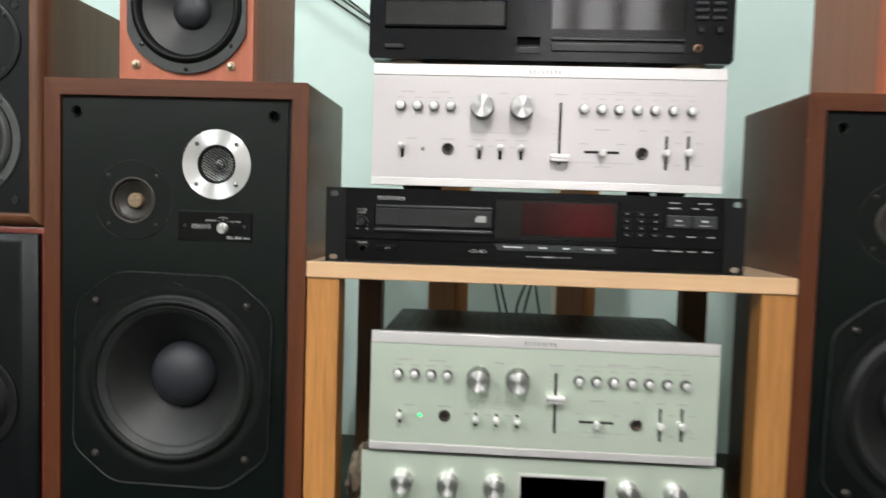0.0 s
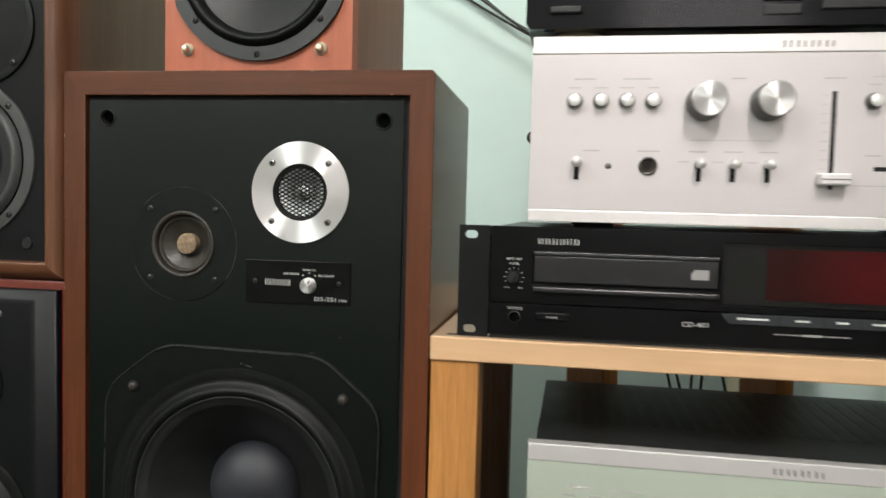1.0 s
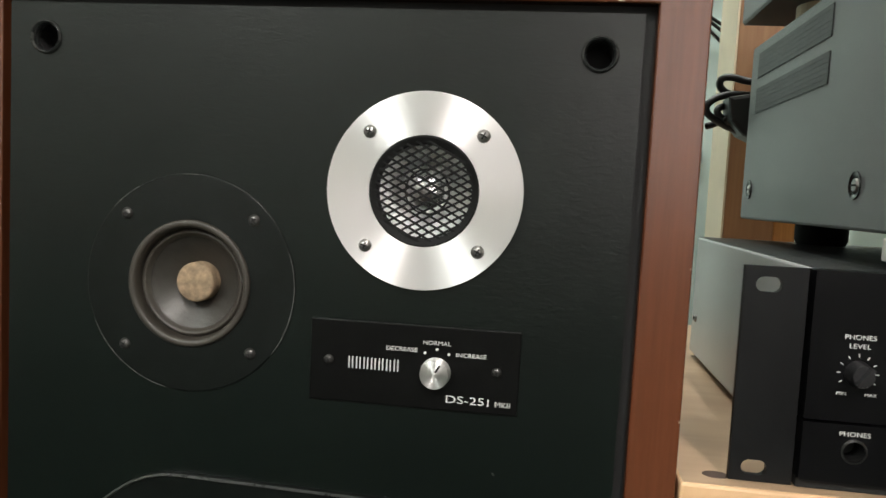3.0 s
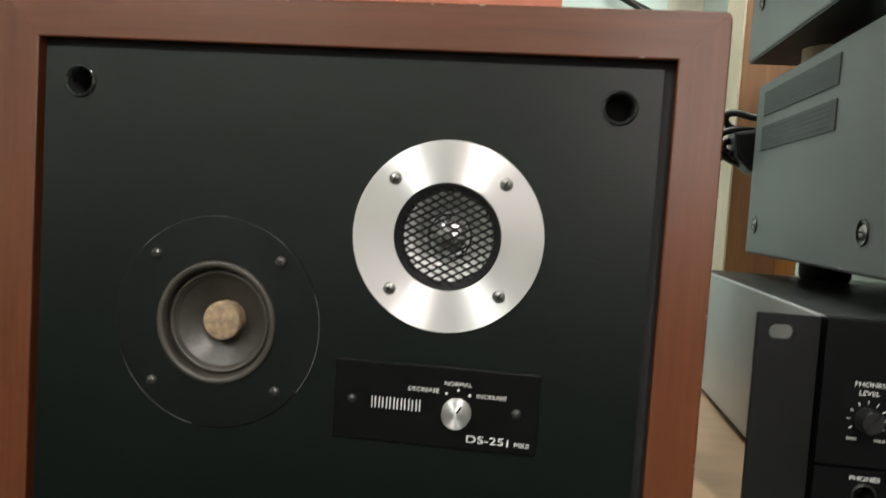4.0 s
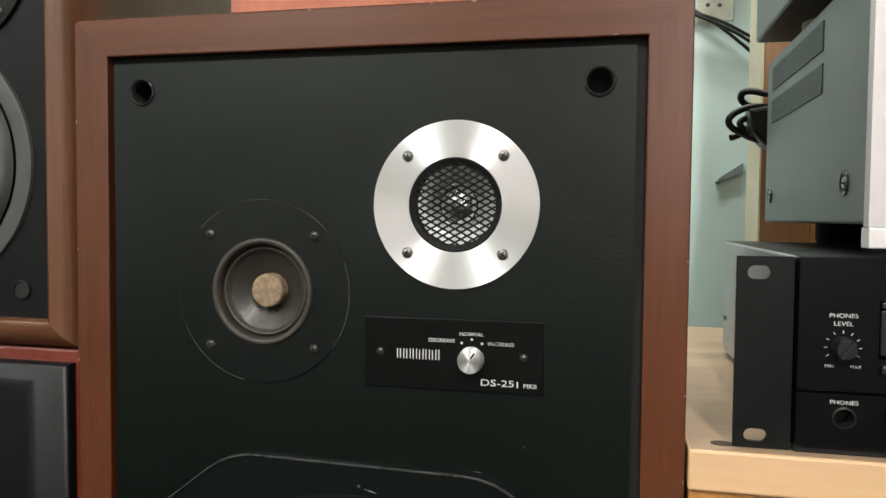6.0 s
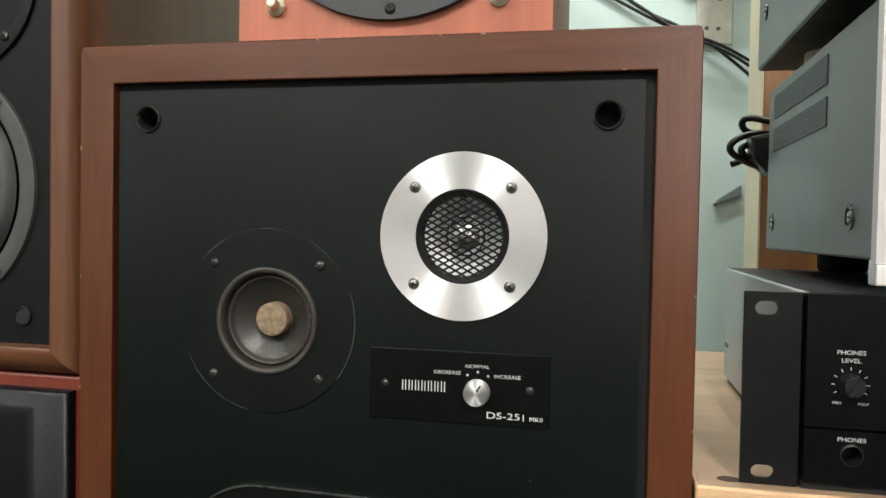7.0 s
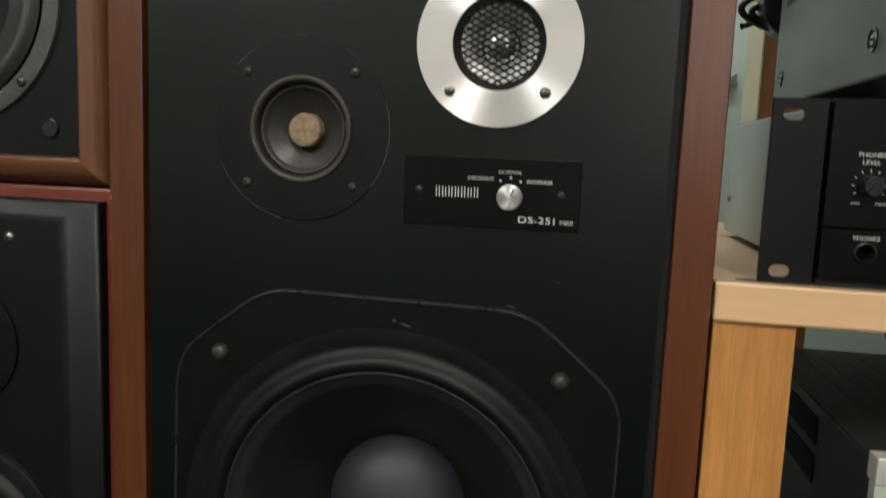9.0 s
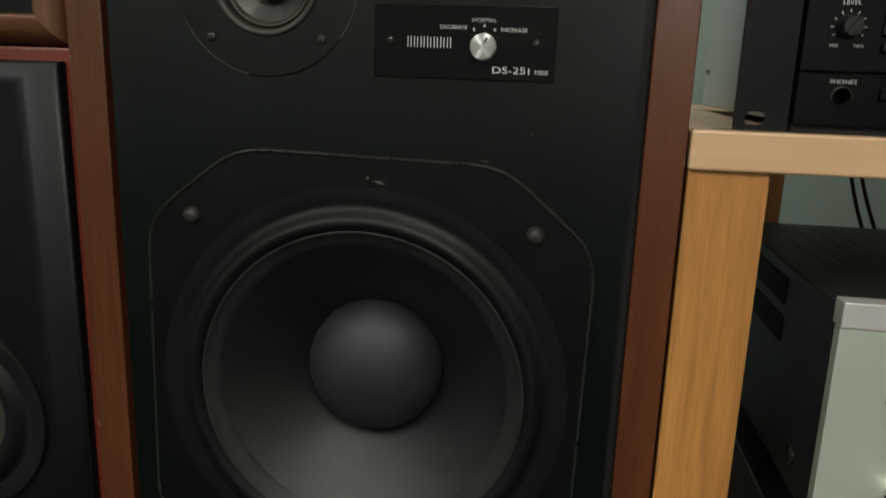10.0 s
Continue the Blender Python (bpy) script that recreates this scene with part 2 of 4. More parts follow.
LIGHTSTEEL = surface("light_grey_steel", (0.40, 0.405, 0.40), 0.42, 0.2, 0.06, 30, 0.3, 1400)
TOPVENT = surface("black_vent_panel", (0.024, 0.026, 0.026), 0.45, 0.1, 0.2, 60)
VENTDARK = surface("dark_vent", (0.036, 0.038, 0.038), 0.6, 0, 0.1, 60)
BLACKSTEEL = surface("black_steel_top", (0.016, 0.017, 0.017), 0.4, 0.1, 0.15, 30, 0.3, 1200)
BLACKFACE = surface("black_face_plastic", (0.0030, 0.0030, 0.0034), 0.30, 0, 0.15, 30, 0.05, 900, (1, 1, 1), 0.06, 0.15)
GLOSSFACE = surface("glossy_black_face", (0.004, 0.0042, 0.0060), 0.14, 0, 0.15, 30, 0.05, 900, (1, 1, 1), 0.05, 0.24)
EARBLACK = surface("black_rack_ear", (0.005, 0.0052, 0.0055), 0.45, 0, 0.25, 30, 0.08, 900, (1, 1, 1), 0.06, 0.21)
TRAY = surface("charcoal_tray", (0.009, 0.009, 0.010), 0.35, 0, 0.1, 30, 0.1, 900)
SMOKE = surface("smoked_window", (0.006, 0.006, 0.006), 0.08, 0, 0.1, 30, 0, 500, (1, 1, 1), 0.03)
GREYBTN = surface("grey_buttons", (0.022, 0.025, 0.028), 0.4, 0, 0.1, 30)
REDLIT = glow("red_display", (0.75, 0.012, 0.02), 0.2, (0.02, 0.003, 0.003), 0.12)
_nt = REDLIT.node_tree
_nt.nodes["Principled BSDF"].inputs["Specular IOR Level"].default_value = 0.3
_tc = _nt.nodes.new("ShaderNodeTexCoord")
_mp = _nt.nodes.new("ShaderNodeMapping")
_mp.inputs["Location"].default_value = (-1.1, 0.0, -1.15)
_mp.inputs["Scale"].default_value = (18.0, 0.0, 20.0)
_gr = _nt.nodes.new("ShaderNodeTexGradient")
_gr.gradient_type = "SPHERICAL"
_mu = _nt.nodes.new("ShaderNodeMath")
_mu.operation = "MULTIPLY"
_mu.inputs[1].default_value = 0.062
_nt.links.new(_tc.outputs["Object"], _mp.inputs["Vector"])
_nt.links.new(_mp.outputs[0], _gr.inputs["Vector"])
_nt.links.new(_gr.outputs["Fac"], _mu.inputs[0])
_nt.links.new(_mu.outputs[0], _nt.nodes["Principled BSDF"].inputs["Emission Strength"])
SKYPANE = glow("daylit_pane", (0.95, 0.93, 1.0), 0.3, (0.8, 0.8, 0.8), 0.4)
GREENLED = glow("green_led", (0.05, 1.0, 0.25), 2.2)
COPPER = surface("copper_ring", (0.36, 0.20, 0.115), 0.35, 1.0, 0.1, 60)
REDWIRE = surface("dull_red_wire", (0.22, 0.05, 0.05), 0.45, 0, 0.2, 60)
CABLE = surface("black_cable", (0.010, 0.010, 0.010), 0.4, 0, 0.2, 60)
CLOTH = surface("brown_bag", (0.20, 0.15, 0.105), 0.7, 0, 0.35, 30, 0.5, 200)
BRASS = surface("brass_screw", (0.80, 0.72, 0.56), 0.36, 0.7, 0.1, 60)
PALERIM = surface("mid_grey_ring", (0.050, 0.052, 0.049), 0.5, 0, 0.2, 40)
GREYRIM = surface("dark_grey_rim", (0.026, 0.028, 0.027), 0.5, 0, 0.2, 40)
GREYPLASTIC = surface("grey_strip", (0.20, 0.24, 0.24), 0.5)


# ---- mesh helpers ----
def part(name, bm, mat, parent, label=""):
    bmesh.ops.recalc_face_normals(bm, faces=bm.faces[:])
    me = bpy.data.meshes.new(name)
    bm.to_mesh(me)
    bm.free()
    me.materials.append(mat)
    ob = new(name, me)
    ob.parent = parent
    if label:
        ob["label"] = label
    return ob


def smooth(ob, angle=40):
    me = ob.data
    me.polygons.foreach_set("use_smooth", [True] * len(me.polygons))
    me.set_sharp_from_angle(angle=radians(angle))
    return ob


def thing(name, m, label, category, group="", kind=""):
    ob = new(name)
    ob.empty_display_size = 0.05
    ob.matrix_world = m
    return tagged(ob, label, category, group, kind)


def box(x0, x1, y0, y1, z0, z1, bev=0.0, seg=2, bm=None):
    bm = bm or bmesh.new()
    m = Matrix.LocRotScale(((x0 + x1) / 2, (y0 + y1) / 2, (z0 + z1) / 2), None, (abs(x1 - x0), abs(y1 - y0), abs(z1 - z0)))
    vs = bmesh.ops.create_cube(bm, size=1, matrix=m)["verts"]
    if bev:
        es = list({e for v in vs for e in v.link_edges})
        bmesh.ops.bevel(bm, geom=es, offset=bev, segments=seg, affect="EDGES", profile=0.5)
    return bm


def prism(pts, y0, y1, bev=0.0, bm=None, only=None):
    """A solid with the outline pts in x and z, from y0 (front) to y1."""
    bm = bm or bmesh.new()
    a = [bm.verts.new((x, y0, z)) for x, z in pts]
    b = [bm.verts.new((x, y1, z)) for x, z in pts]
    fs = [bm.faces.new(a), bm.faces.new(b[::-1])]
    n = len(pts)
    for i in range(n):
        fs.append(bm.faces.new((a[i], b[i], b[(i + 1) % n], a[(i + 1) % n])))
    if bev:
        chosen = list(fs[0].edges) if only is None else [bm.edges.get((a[i], a[(i + 1) % n])) for i in only]
        bmesh.ops.bevel(bm, geom=chosen, offset=bev, segments=2, affect="EDGES", profile=0.5)
    return bm


def ring_pts(cx, cz, r, n=32, rz=None):
    rz = rz or r
    return [(cx + r * math.cos(2 * math.pi * i / n), cz + rz * math.sin(2 * math.pi * i / n)) for i in range(n)]


def rect_pts(x0, x1, z0, z1):
    return [(x0, z0), (x1, z0), (x1, z1), (x0, z1)]


def slot_pts(cx, cz, w, h, n=8):
    """A rounded slot w wide and h high."""
    r = min(w, h) / 2
    out = []
    for k in range(4):
        ox = (w / 2 - r) * (1 if k in (0, 3) else -1)
        oz = (h / 2 - r) * (1 if k in (0, 1) else -1)
        for i in range(n):
            a = math.pi / 2 * (k + i / (n - 1))
            out.append((cx + ox + r * math.cos(a), cz + oz + r * math.sin(a)))
    return out


def pierced(outline, holes, y0, y1):
    """A plate with real holes through it."""
    bm = bmesh.new()
    loops = []
    for pts in (outline, *holes):
        clean = [p for i, p in enumerate(pts) if (Vector(p) - Vector(pts[i - 1])).length > 1e-6]
        loops.append(clean)
    for y in (y0, y1):
        edges = []
        for pts in loops:
            vs = [bm.verts.new((x, y, z)) for x, z in pts]
            edges += [bm.edges.new((vs[i], vs[(i + 1) % len(vs)])) for i in range(len(vs))]
        bmesh.ops.triangle_fill(bm, use_beauty=True, use_dissolve=False, edges=edges)
    for pts in loops:
        a = [bm.verts.new((x, y0, z)) for x, z in pts]
        b = [bm.verts.new((x, y1, z)) for x, z in pts]
        for i in range(len(pts)):
            j = (i + 1) % len(pts)
            bm.faces.new((a[i], a[j], b[j], b[i]))
    bmesh.ops.remove_doubles(bm, verts=bm.verts[:], dist=1e-6)
    return bm


def lathe(prof, cx=0.0, cz=0.0, n=48, bm=None):
    """Turn a profile of (radius, y) round an axis along y."""
    bm = bm or bmesh.new()
    rows = []
    for r, y in prof:
        if r < 1e-6:
            rows.append([bm.verts.new((cx, y, cz))])
        else:
            rows.append([bm.verts.new((cx + r * math.cos(2 * math.pi * i / n), y, cz + r * math.sin(2 * math.pi * i / n))) for i in range(n)])
    for a, b in zip(rows, rows[1:]):
        for i in range(n):
            j = (i + 1) % n
            if len(a) == 1 and len(b) == 1:
                continue
            if len(a) == 1:
                bm.faces.new((a[0], b[i], b[j]))
            elif len(b) == 1:
                bm.faces.new((a[i], b[0], a[j]))
            else:
                bm.faces.new((a[i], b[i], b[j], a[j]))
    return bm


def arc(r0, r1, y0, peak, n=8):
    """Profile of a half roll between two radii, standing out by peak."""
    return [(r0 + (r1 - r0) * i / n, y0 - peak * math.sin(math.pi * i / n)) for i in range(n + 1)]


def lettering(text, size, x, z, y, mat, parent, name="lettering", align="CENTER", stretch=1.0):
    cu = bpy.data.curves.new(name, "FONT")
    cu.body, cu.size, cu.align_x, cu.align_y, cu.extrude, cu.resolution_u = text, size, align, "CENTER", 0.00012, 3
    cu.offset = -0.004 * size
    tmp = bpy.data.objects.new(name, cu)
    scene.collection.objects.link(tmp)
    dg = bpy.context.evaluated_depsgraph_get()
    me = bpy.data.meshes.new_from_object(tmp.evaluated_get(dg))
    bpy.data.objects.remove(tmp)
    me.transform(pose(x, y, z, 90, 0, 0) @ Matrix.Diagonal((stretch, 1, 1, 1)))
    me.name = name
    me.materials.clear()
    me.materials.append(mat)
    ob = new(name, me)
    ob.parent = parent
    return ob


def bars(spans, z, h, y, mat, parent, name="marking"):
    """Unreadable print: a flat bar for each pair of x."""
    for x0, x1 in spans:
        part(name, box(x0, x1, y - 0.0002, y + 0.0003, z - h / 2, z + h / 2), mat, parent)


def mark_blocks(x0, x1, count, z, h, y, mat, parent):
    """A maker's mark as a row of plain upright bars, two to a block."""
    step = (x1 - x0) / count
    w = step * 0.13
    for i in range(count):
        for k, tall in ((0.10, 1.0), (0.56, 0.94 if i % 2 else 1.0)):
            a = x0 + step * (i + k)
            part("mark_bar", box(a, a + w, y - 0.0002, y + 0.0003, z - h / 2, z - h / 2 + h * tall), mat, parent)


def screw(x, z, y, r, mat, parent, n=14, turn=0.5):
    bm = lathe([(0.0, y - r * 0.55), (r * 0.5, y - r * 0.5), (r * 0.88, y - r * 0.25), (r, y), (r, y + 0.001)], x, z, n)
    ob = smooth(part("screw", bm, mat, parent))
    cross = bmesh.new()
    for k in (0, 1):
        a = turn + k * math.pi / 2
        m = Matrix.Translation((x, y - r * 0.52, z)) @ Matrix.Rotation(-a, 4, "Y") @ Matrix.Diagonal((r * 1.1, r * 0.16, r * 0.24, 1))
        bmesh.ops.create_cube(cross, size=1, matrix=m)
    part("slot", cross, GAP, ob)
    return ob


def side_screw(parent, sx, x, y, z, r):
    """A screw in a dark dished washer on the side of a case."""
    w = smooth(part("washer", lathe([(r, 0.0002), (r * 0.96, -0.0008), (r * 0.90, -0.0008), (r * 0.62, 0.0001), (0, 0.0001)], 0, 0, 24), GLOSSBLACK, parent, "dished black washer"), 40)
    w.matrix_local = pose(x, y, z, 0, 0, 90 * sx)
    smooth(part("screw_head", lathe([(0, -0.0010), (r * 0.42, -0.0008), (r * 0.52, 0.0), (r * 0.54, 0.0002)], 0, 0, 20), DARKSTEEL, w), 40)
    part("slot", box(-r * 0.38, r * 0.38, -0.0012, -0.0004, -r * 0.08, r * 0.08), GAP, w)
    return w


def tube(name, pts, r, mat, parent=None):
    """A bent cable through the points."""
    cu = bpy.data.curves.new(name, "CURVE")
    cu.dimensions, cu.bevel_depth, cu.bevel_resolution, cu.resolution_u = "3D", r, 3, 8
    sp = cu.splines.new("NURBS")
    sp.points.add(len(pts) - 1)
    for p, q in zip(sp.points, pts):
        p.co = (*q, 1)
    sp.use_endpoint_u, sp.order_u = True, 3
    tmp = bpy.data.objects.new(name, cu)
    scene.collection.objects.link(tmp)
    me = bpy.data.meshes.new_from_object(tmp.evaluated_get(bpy.context.evaluated_depsgraph_get()))
    bpy.data.objects.remove(tmp)
    me.name = name
    me.materials.clear()
    me.materials.append(mat)
    ob = new(name, me)
    ob.parent = parent
    return smooth(ob)


def setting(name, bm, mat, label, category):
    return tagged(part(name, bm, mat, None), label, category, "", "structure")


# ---- the room ----
X0, X1, Y0, Y1, TOP = -2.9, 2.3, -2.6, 1.575, 2.45
setting("floor", box(X0 - 0.1, X1 + 0.1, Y0 - 0.1, Y1 + 0.1, -0.1, 0.0), FLOORMAT, "dark green floor of the listening room", "floor")
setting("ceiling", box(X0 - 0.1, X1 + 0.1, Y0 - 0.1, Y1 + 0.1, TOP, TOP + 0.1), WHITE, "white painted plain ceiling", "ceiling")
setting("wall_north", box(X0, X1, Y1, Y1 + 0.1, 0, TOP), WALL, "pale turquoise painted wall behind the equipment", "wall")
setting("wall_south", pierced(rect_pts(X0, X1, 0, TOP), [rect_pts(0.16, 0.94, 0.58, 1.92)], Y0 - 0.1, Y0), GREYBEIGE, "greyish beige painted wall with a window", "wall")
win = setting("window_1", pierced(rect_pts(0.16, 0.94, 0.58, 1.92), [rect_pts(x - 0.09, x + 0.09, 0.62, 1.88) for x in (0.29, 0.55, 0.80)], Y0 - 0.06, Y0 - 0.01), DARKWOOD, "dark brown window frame with three tall panes", "window")
for x in (0.29, 0.55, 0.80):
    part("pane", box(x - 0.09, x + 0.09, Y0 - 0.042, Y0 - 0.036, 0.62, 1.88), SKYPANE, win, "bright frosted pane")
setting("wall_west", box(X0 - 0.1, X0, Y0 - 0.1, Y1 + 0.1, 0, TOP), GREYBEIGE, "greyish beige painted side wall", "wall")
setting("wall_east", box(X1, X1 + 0.1, Y0 - 0.1, Y1 + 0.1, 0, TOP), GREYBEIGE, "greyish beige painted side wall", "wall")


# ---- table ----
def build_table():
    t = thing("table", pose(0.065, 0.858, 0), "pale beech topped table with golden oak legs", "table")
    part("tabletop", box(-0.28, 0.28, 0, 0.407, 0.4122, 0.431, 0.0012), BEECH, t, "pale beech board with a dark knot")
    # thin sheet colours the top face darker and greyer than the board
    part("top_sheet", box(-0.2788, 0.2788, 0.0012, 0.4058, 0.43085, 0.4312), TOPBEIGE, t, "darker greyish beige top sheet")
    part("knot", lathe([(0.0, 0.0), (0.0062, 0.0), (0.0068, 0.0005)], 0, 0, 20), KNOT, t, "small dark knot").matrix_local = pose(-0.264, 0.0125, 0.4314, -90, 0, 0) @ Matrix.Diagonal((0.85, 1, 0.65, 1))
    for x in (-0.28, 0.242):
        for y in (0.003, 0.345):
            # back legs take the dark wood to stand in for their shade
            part("leg", box(x + 0.0005, x + 0.0385, y, y + 0.038, 0, 0.4121, 0.001), OAK if y < 0.1 else DARKWOOD, t, "golden oak leg" if y < 0.1 else "back leg darkened for shade")
    part("lower_shelf", box(-0.2415, 0.2415, 0.01, 0.38, 0.04, 0.058, 0.001), DARKWOOD, t, "dark brown lower board")
    return t


build_table()


# ---- three-way loudspeaker ----
def woofer(parent, cx, cz, y, R, prof_scale=1.0, ring=RUBBER):
    """Roll surround, cone and dust cap; R is the outer radius of the surround."""
    k = R / 0.108
    roll = [(0.1018, 0.0), (0.0998, -0.0010), (0.0978, -0.0033), (0.0958, -0.0049), (0.0940, -0.0052), (0.0922, -0.0045), (0.0906, -0.0032), (0.0897, -0.0022)]
    sur = [(0.1128 * k, y + 0.0010), (0.1126 * k, y - 0.0004), (0.108 * k, y - 0.0005), (0.1048 * k, y - 0.0001), (0.1032 * k, y + 0.0003)] + [(r * k, y + d * k) for r, d in roll]
    s = smooth(part("surround", lathe(sur, cx, cz, 72), ring, parent, "rolled rubber surround"), 60)
    lip = [(0.0897, -0.0022), (0.0892, -0.0025), (0.0885, -0.0023), (0.0877, -0.0014), (0.0860, -0.0003), (0.0838, 0.0010), (0.0814, 0.0024), (0.0800, 0.0044)]
    smooth(part("inner_edge", lathe([(r * k, y + d * k) for r, d in lip], cx, cz, 72), EDGEGREY, s, "dark grey glued edge"), 60)
    c = smooth(part("cone", lathe([(0.0803 * k, y + 0.004 * k), (0.074 * k, y + 0.0088 * k), (0.066 * k, y + 0.0150 * k), (0.055 * k, y + 0.0255 * k), (0.046 * k, y + 0.0345 * k), (0.036 * k, y + 0.0450 * k)], cx, cz, 72), CONE, parent, "black paper cone"), 60)
    rc = 0.0402 * k
    dome = [(rc * math.sin(a), y + 0.040 * k - 0.0265 * k * math.cos(a)) for a in [math.pi / 2 * i / 10 for i in range(11)]]
    smooth(part("dust_cap", lathe([*dome, (rc, y + 0.043 * k)], cx, cz, 48), CAP, parent, "domed blue-black dust cap"), 60)
    return s, c


def build_speaker(m):
    s = thing("loudspeaker", m, "three-way loudspeaker with walnut cabinet and black front", "loudspeaker", "pair of walnut loudspeakers")
    W, H, D, t = 0.1585, 0.531, 0.205, 0.0198
    w, c = W - t, 0.0032
    top = part("top_panel", prism([(-W + c, H), (W - c, H), (W - 0.001, H - 0.001), (w, H - t), (-w, H - t), (-W + 0.001, H - 0.001)], 0, D, 0.0007, only=(0, 3)), VENEER_H, s)
    part("bottom_panel", prism([(-W, 0), (-w, t), (w, t), (W, 0)], 0, D, 0.0006, only=(1, 3)), VENEER_H, s)
    part("side_panel", prism([(-W, 0.0001), (-W, H - c), (-W + 0.001, H - 0.0011), (-w, H - t), (-w, t)], 0, D, 0.0007, only=(0, 3)), VENEER_V, s)
    part("side_panel", prism([(W, 0.0001), (w, t), (w, H - t), (W - 0.001, H - 0.0011), (W, H - c)], 0, D, 0.0007, only=(1, 4)), VENEER_V, s)
    part("back_panel", box(-w, w, D - 0.015, D - 0.002, t, H - t), GAP, s)
    part("front_recess", pierced(rect_pts(-w, w, t, H - t), [ring_pts(-0.001, 0.1755, 0.0835, 48)], 0.0224, 0.03), GAP, s)
    # front board with its real openings
    fx, fz0, fz1, fy = w - 0.0036, t + 0.0036, H - t - 0.0036, 0.0022
    cx, cz = -0.001, 0.1755
    holes = [ring_pts(0.1175, 0.4915, 0.0062, 20), ring_pts(-0.1195, 0.4925, 0.0062, 20), ring_pts(cx, cz, 0.111, 64), ring_pts(-0.0507, 0.389, 0.0275, 40), ring_pts(0.050, 0.434, 0.0235, 40)]
    part("gap_strip", pierced(rect_pts(-w, w, t, H - t), [rect_pts(-fx - 0.0012, fx - 0.0010, fz0, fz1)], fy + 0.0040, fy + 0.010), GAP, s)
    b = part("front_board", pierced(rect_pts(-fx - 0.0011, fx - 0.0011, fz0 + 0.0001, fz1 - 0.0001), holes, fy, fy + 0.014), BAFFLE, s, "black board with leather grain")
    for x, z in ((0.1175, 0.4915), (-0.1195, 0.4925)):
        sock = smooth(part("grille_socket", lathe([(0.0075, fy), (0.0073, fy - 0.0008), (0.0066, fy - 0.0012), (0.0058, fy - 0.0006), (0.0054, fy + 0.003)], x, z, 28), SOCKETBLACK, s, "glossy black socket"), 50)
        part("bore", lathe([(0.0055, fy + 0.0025), (0.0054, fy + 0.016), (0, fy + 0.016)], x, z, 20), GAP, sock)
    # woofer frame with cut corners
    hw, ht, cxr, czr = 0.120, 0.1285, 0.050, 0.041
    base = [(-hw, -ht + czr), (-hw + cxr, -ht), (hw - cxr, -ht), (hw, -ht + czr), (hw, ht - czr), (hw - cxr, ht), (-hw + cxr, ht), (-hw, ht - czr)]
    pts = []
    for i, p in enumerate(base):
        a, c = Vector(base[i - 1]), Vector(base[(i + 1) % 8])
        p = Vector(p)
        d0, d1 = (a - p).normalized() * 0.016, (c - p).normalized() * 0.016
        for u in (0, 0.25, 0.5, 0.75, 1):
            q = (p + d0) * (1 - u) ** 2 + p * 2 * u * (1 - u) + (p + d1) * u ** 2
            pts.append((cx + q.x + 0.020 * q.y, cz + q.y - 0.020 * q.x))
    fr = part("woofer_frame", pierced(pts, [ring_pts(cx, cz, 0.1105, 64)], fy - 0.003, fy + 0.004), FLANGE, s, "black frame with cut corners")
    edge = bmesh.new()
    n = len(pts)
    ins = [(cx + (x - cx) * 0.995, cz + (z - cz) * 0.995) for x, z in pts]
    va = [edge.verts.new((x, fy - 0.003, z)) for x, z in pts]
    vb = [edge.verts.new((x, fy - 0.0045, z)) for x, z in ins]
    vc = [edge.verts.new((cx + (x - cx) * 0.989, fy - 0.0029, cz + (z - cz) * 0.989)) for x, z in pts]
    for i in range(n):
        j = (i + 1) % n
        edge.faces.new((va[i], va[j], vb[j], vb[i]))
        edge.faces.new((vb[i], vb[j], vc[j], vc[i]))
    smooth(part("rim", edge, RIMGLINT, fr, "glossy worn rim, paler for its edge highlight"), 60)
    woofer(s, cx, cz, fy - 0.003, 0.108)
    for dx in (-0.0925, 0.0905):
        for dz in (-0.0925, 0.0925):
            smooth(part("bolt", lathe([(0, fy - 0.0068), (0.0020, fy - 0.0067), (0.0036, fy - 0.0058), (0.0046, fy - 0.0040), (0.0049, fy - 0.003), (0.0049, fy)], cx + dx, cz + dz, 24), BOLTBLACK, s, "dull black bolt"))
    # midrange
    mx, mz = -0.0507, 0.389
    fl = smooth(part("midrange_flange", lathe([(0.0475, fy), (0.0473, fy - 0.0006), (0.0470, fy - 0.0008), (0.0286, fy - 0.0008), (0.0278, fy - 0.0008), (0.0272, fy + 0.001)], mx, mz, 64), FLANGE, s, "black round flange"), 10)
    for a0, a1 in ((-36, 20), (86, 94), (120, 138), (204, 258)):
        wear = bmesh.new()
        for q in range(a0, a1, 2):
            pa = [(mx + rr * math.cos(radians(qq)), mz + rr * math.sin(radians(qq))) for rr in (0.0471, 0.0474) for qq in (q, q + 2)]
            wear.faces.new([wear.verts.new((pa[k][0], fy - 0.00085, pa[k][1])) for k in (0, 1, 3, 2)])
        bmesh.ops.remove_doubles(wear, verts=wear.verts[:], dist=1e-5)
        part("worn_edge", wear, GREYWEAR, fl, "pale worn edge")
    smooth(part("midrange_ring", lathe([(0.0277, fy - 0.0006), (0.0275, fy - 0.0016), (0.0268, fy - 0.0021), (0.0254, fy - 0.0020), (0.0246, fy - 0.0012), (0.0241, fy + 0.0006), (0.0239, fy + 0.0034)], mx, mz, 64), GREYRING, s, "grey rubber ring"), 50)
    smooth(part("midrange_roll", lathe([(0.0242, fy + 0.0030)] + arc(0.0238, 0.0208, fy + 0.0034, 0.0016, 8) + [(0.0202, fy + 0.0040)], mx, mz, 56), GREYRING, s, "grey-brown roll"), 50)
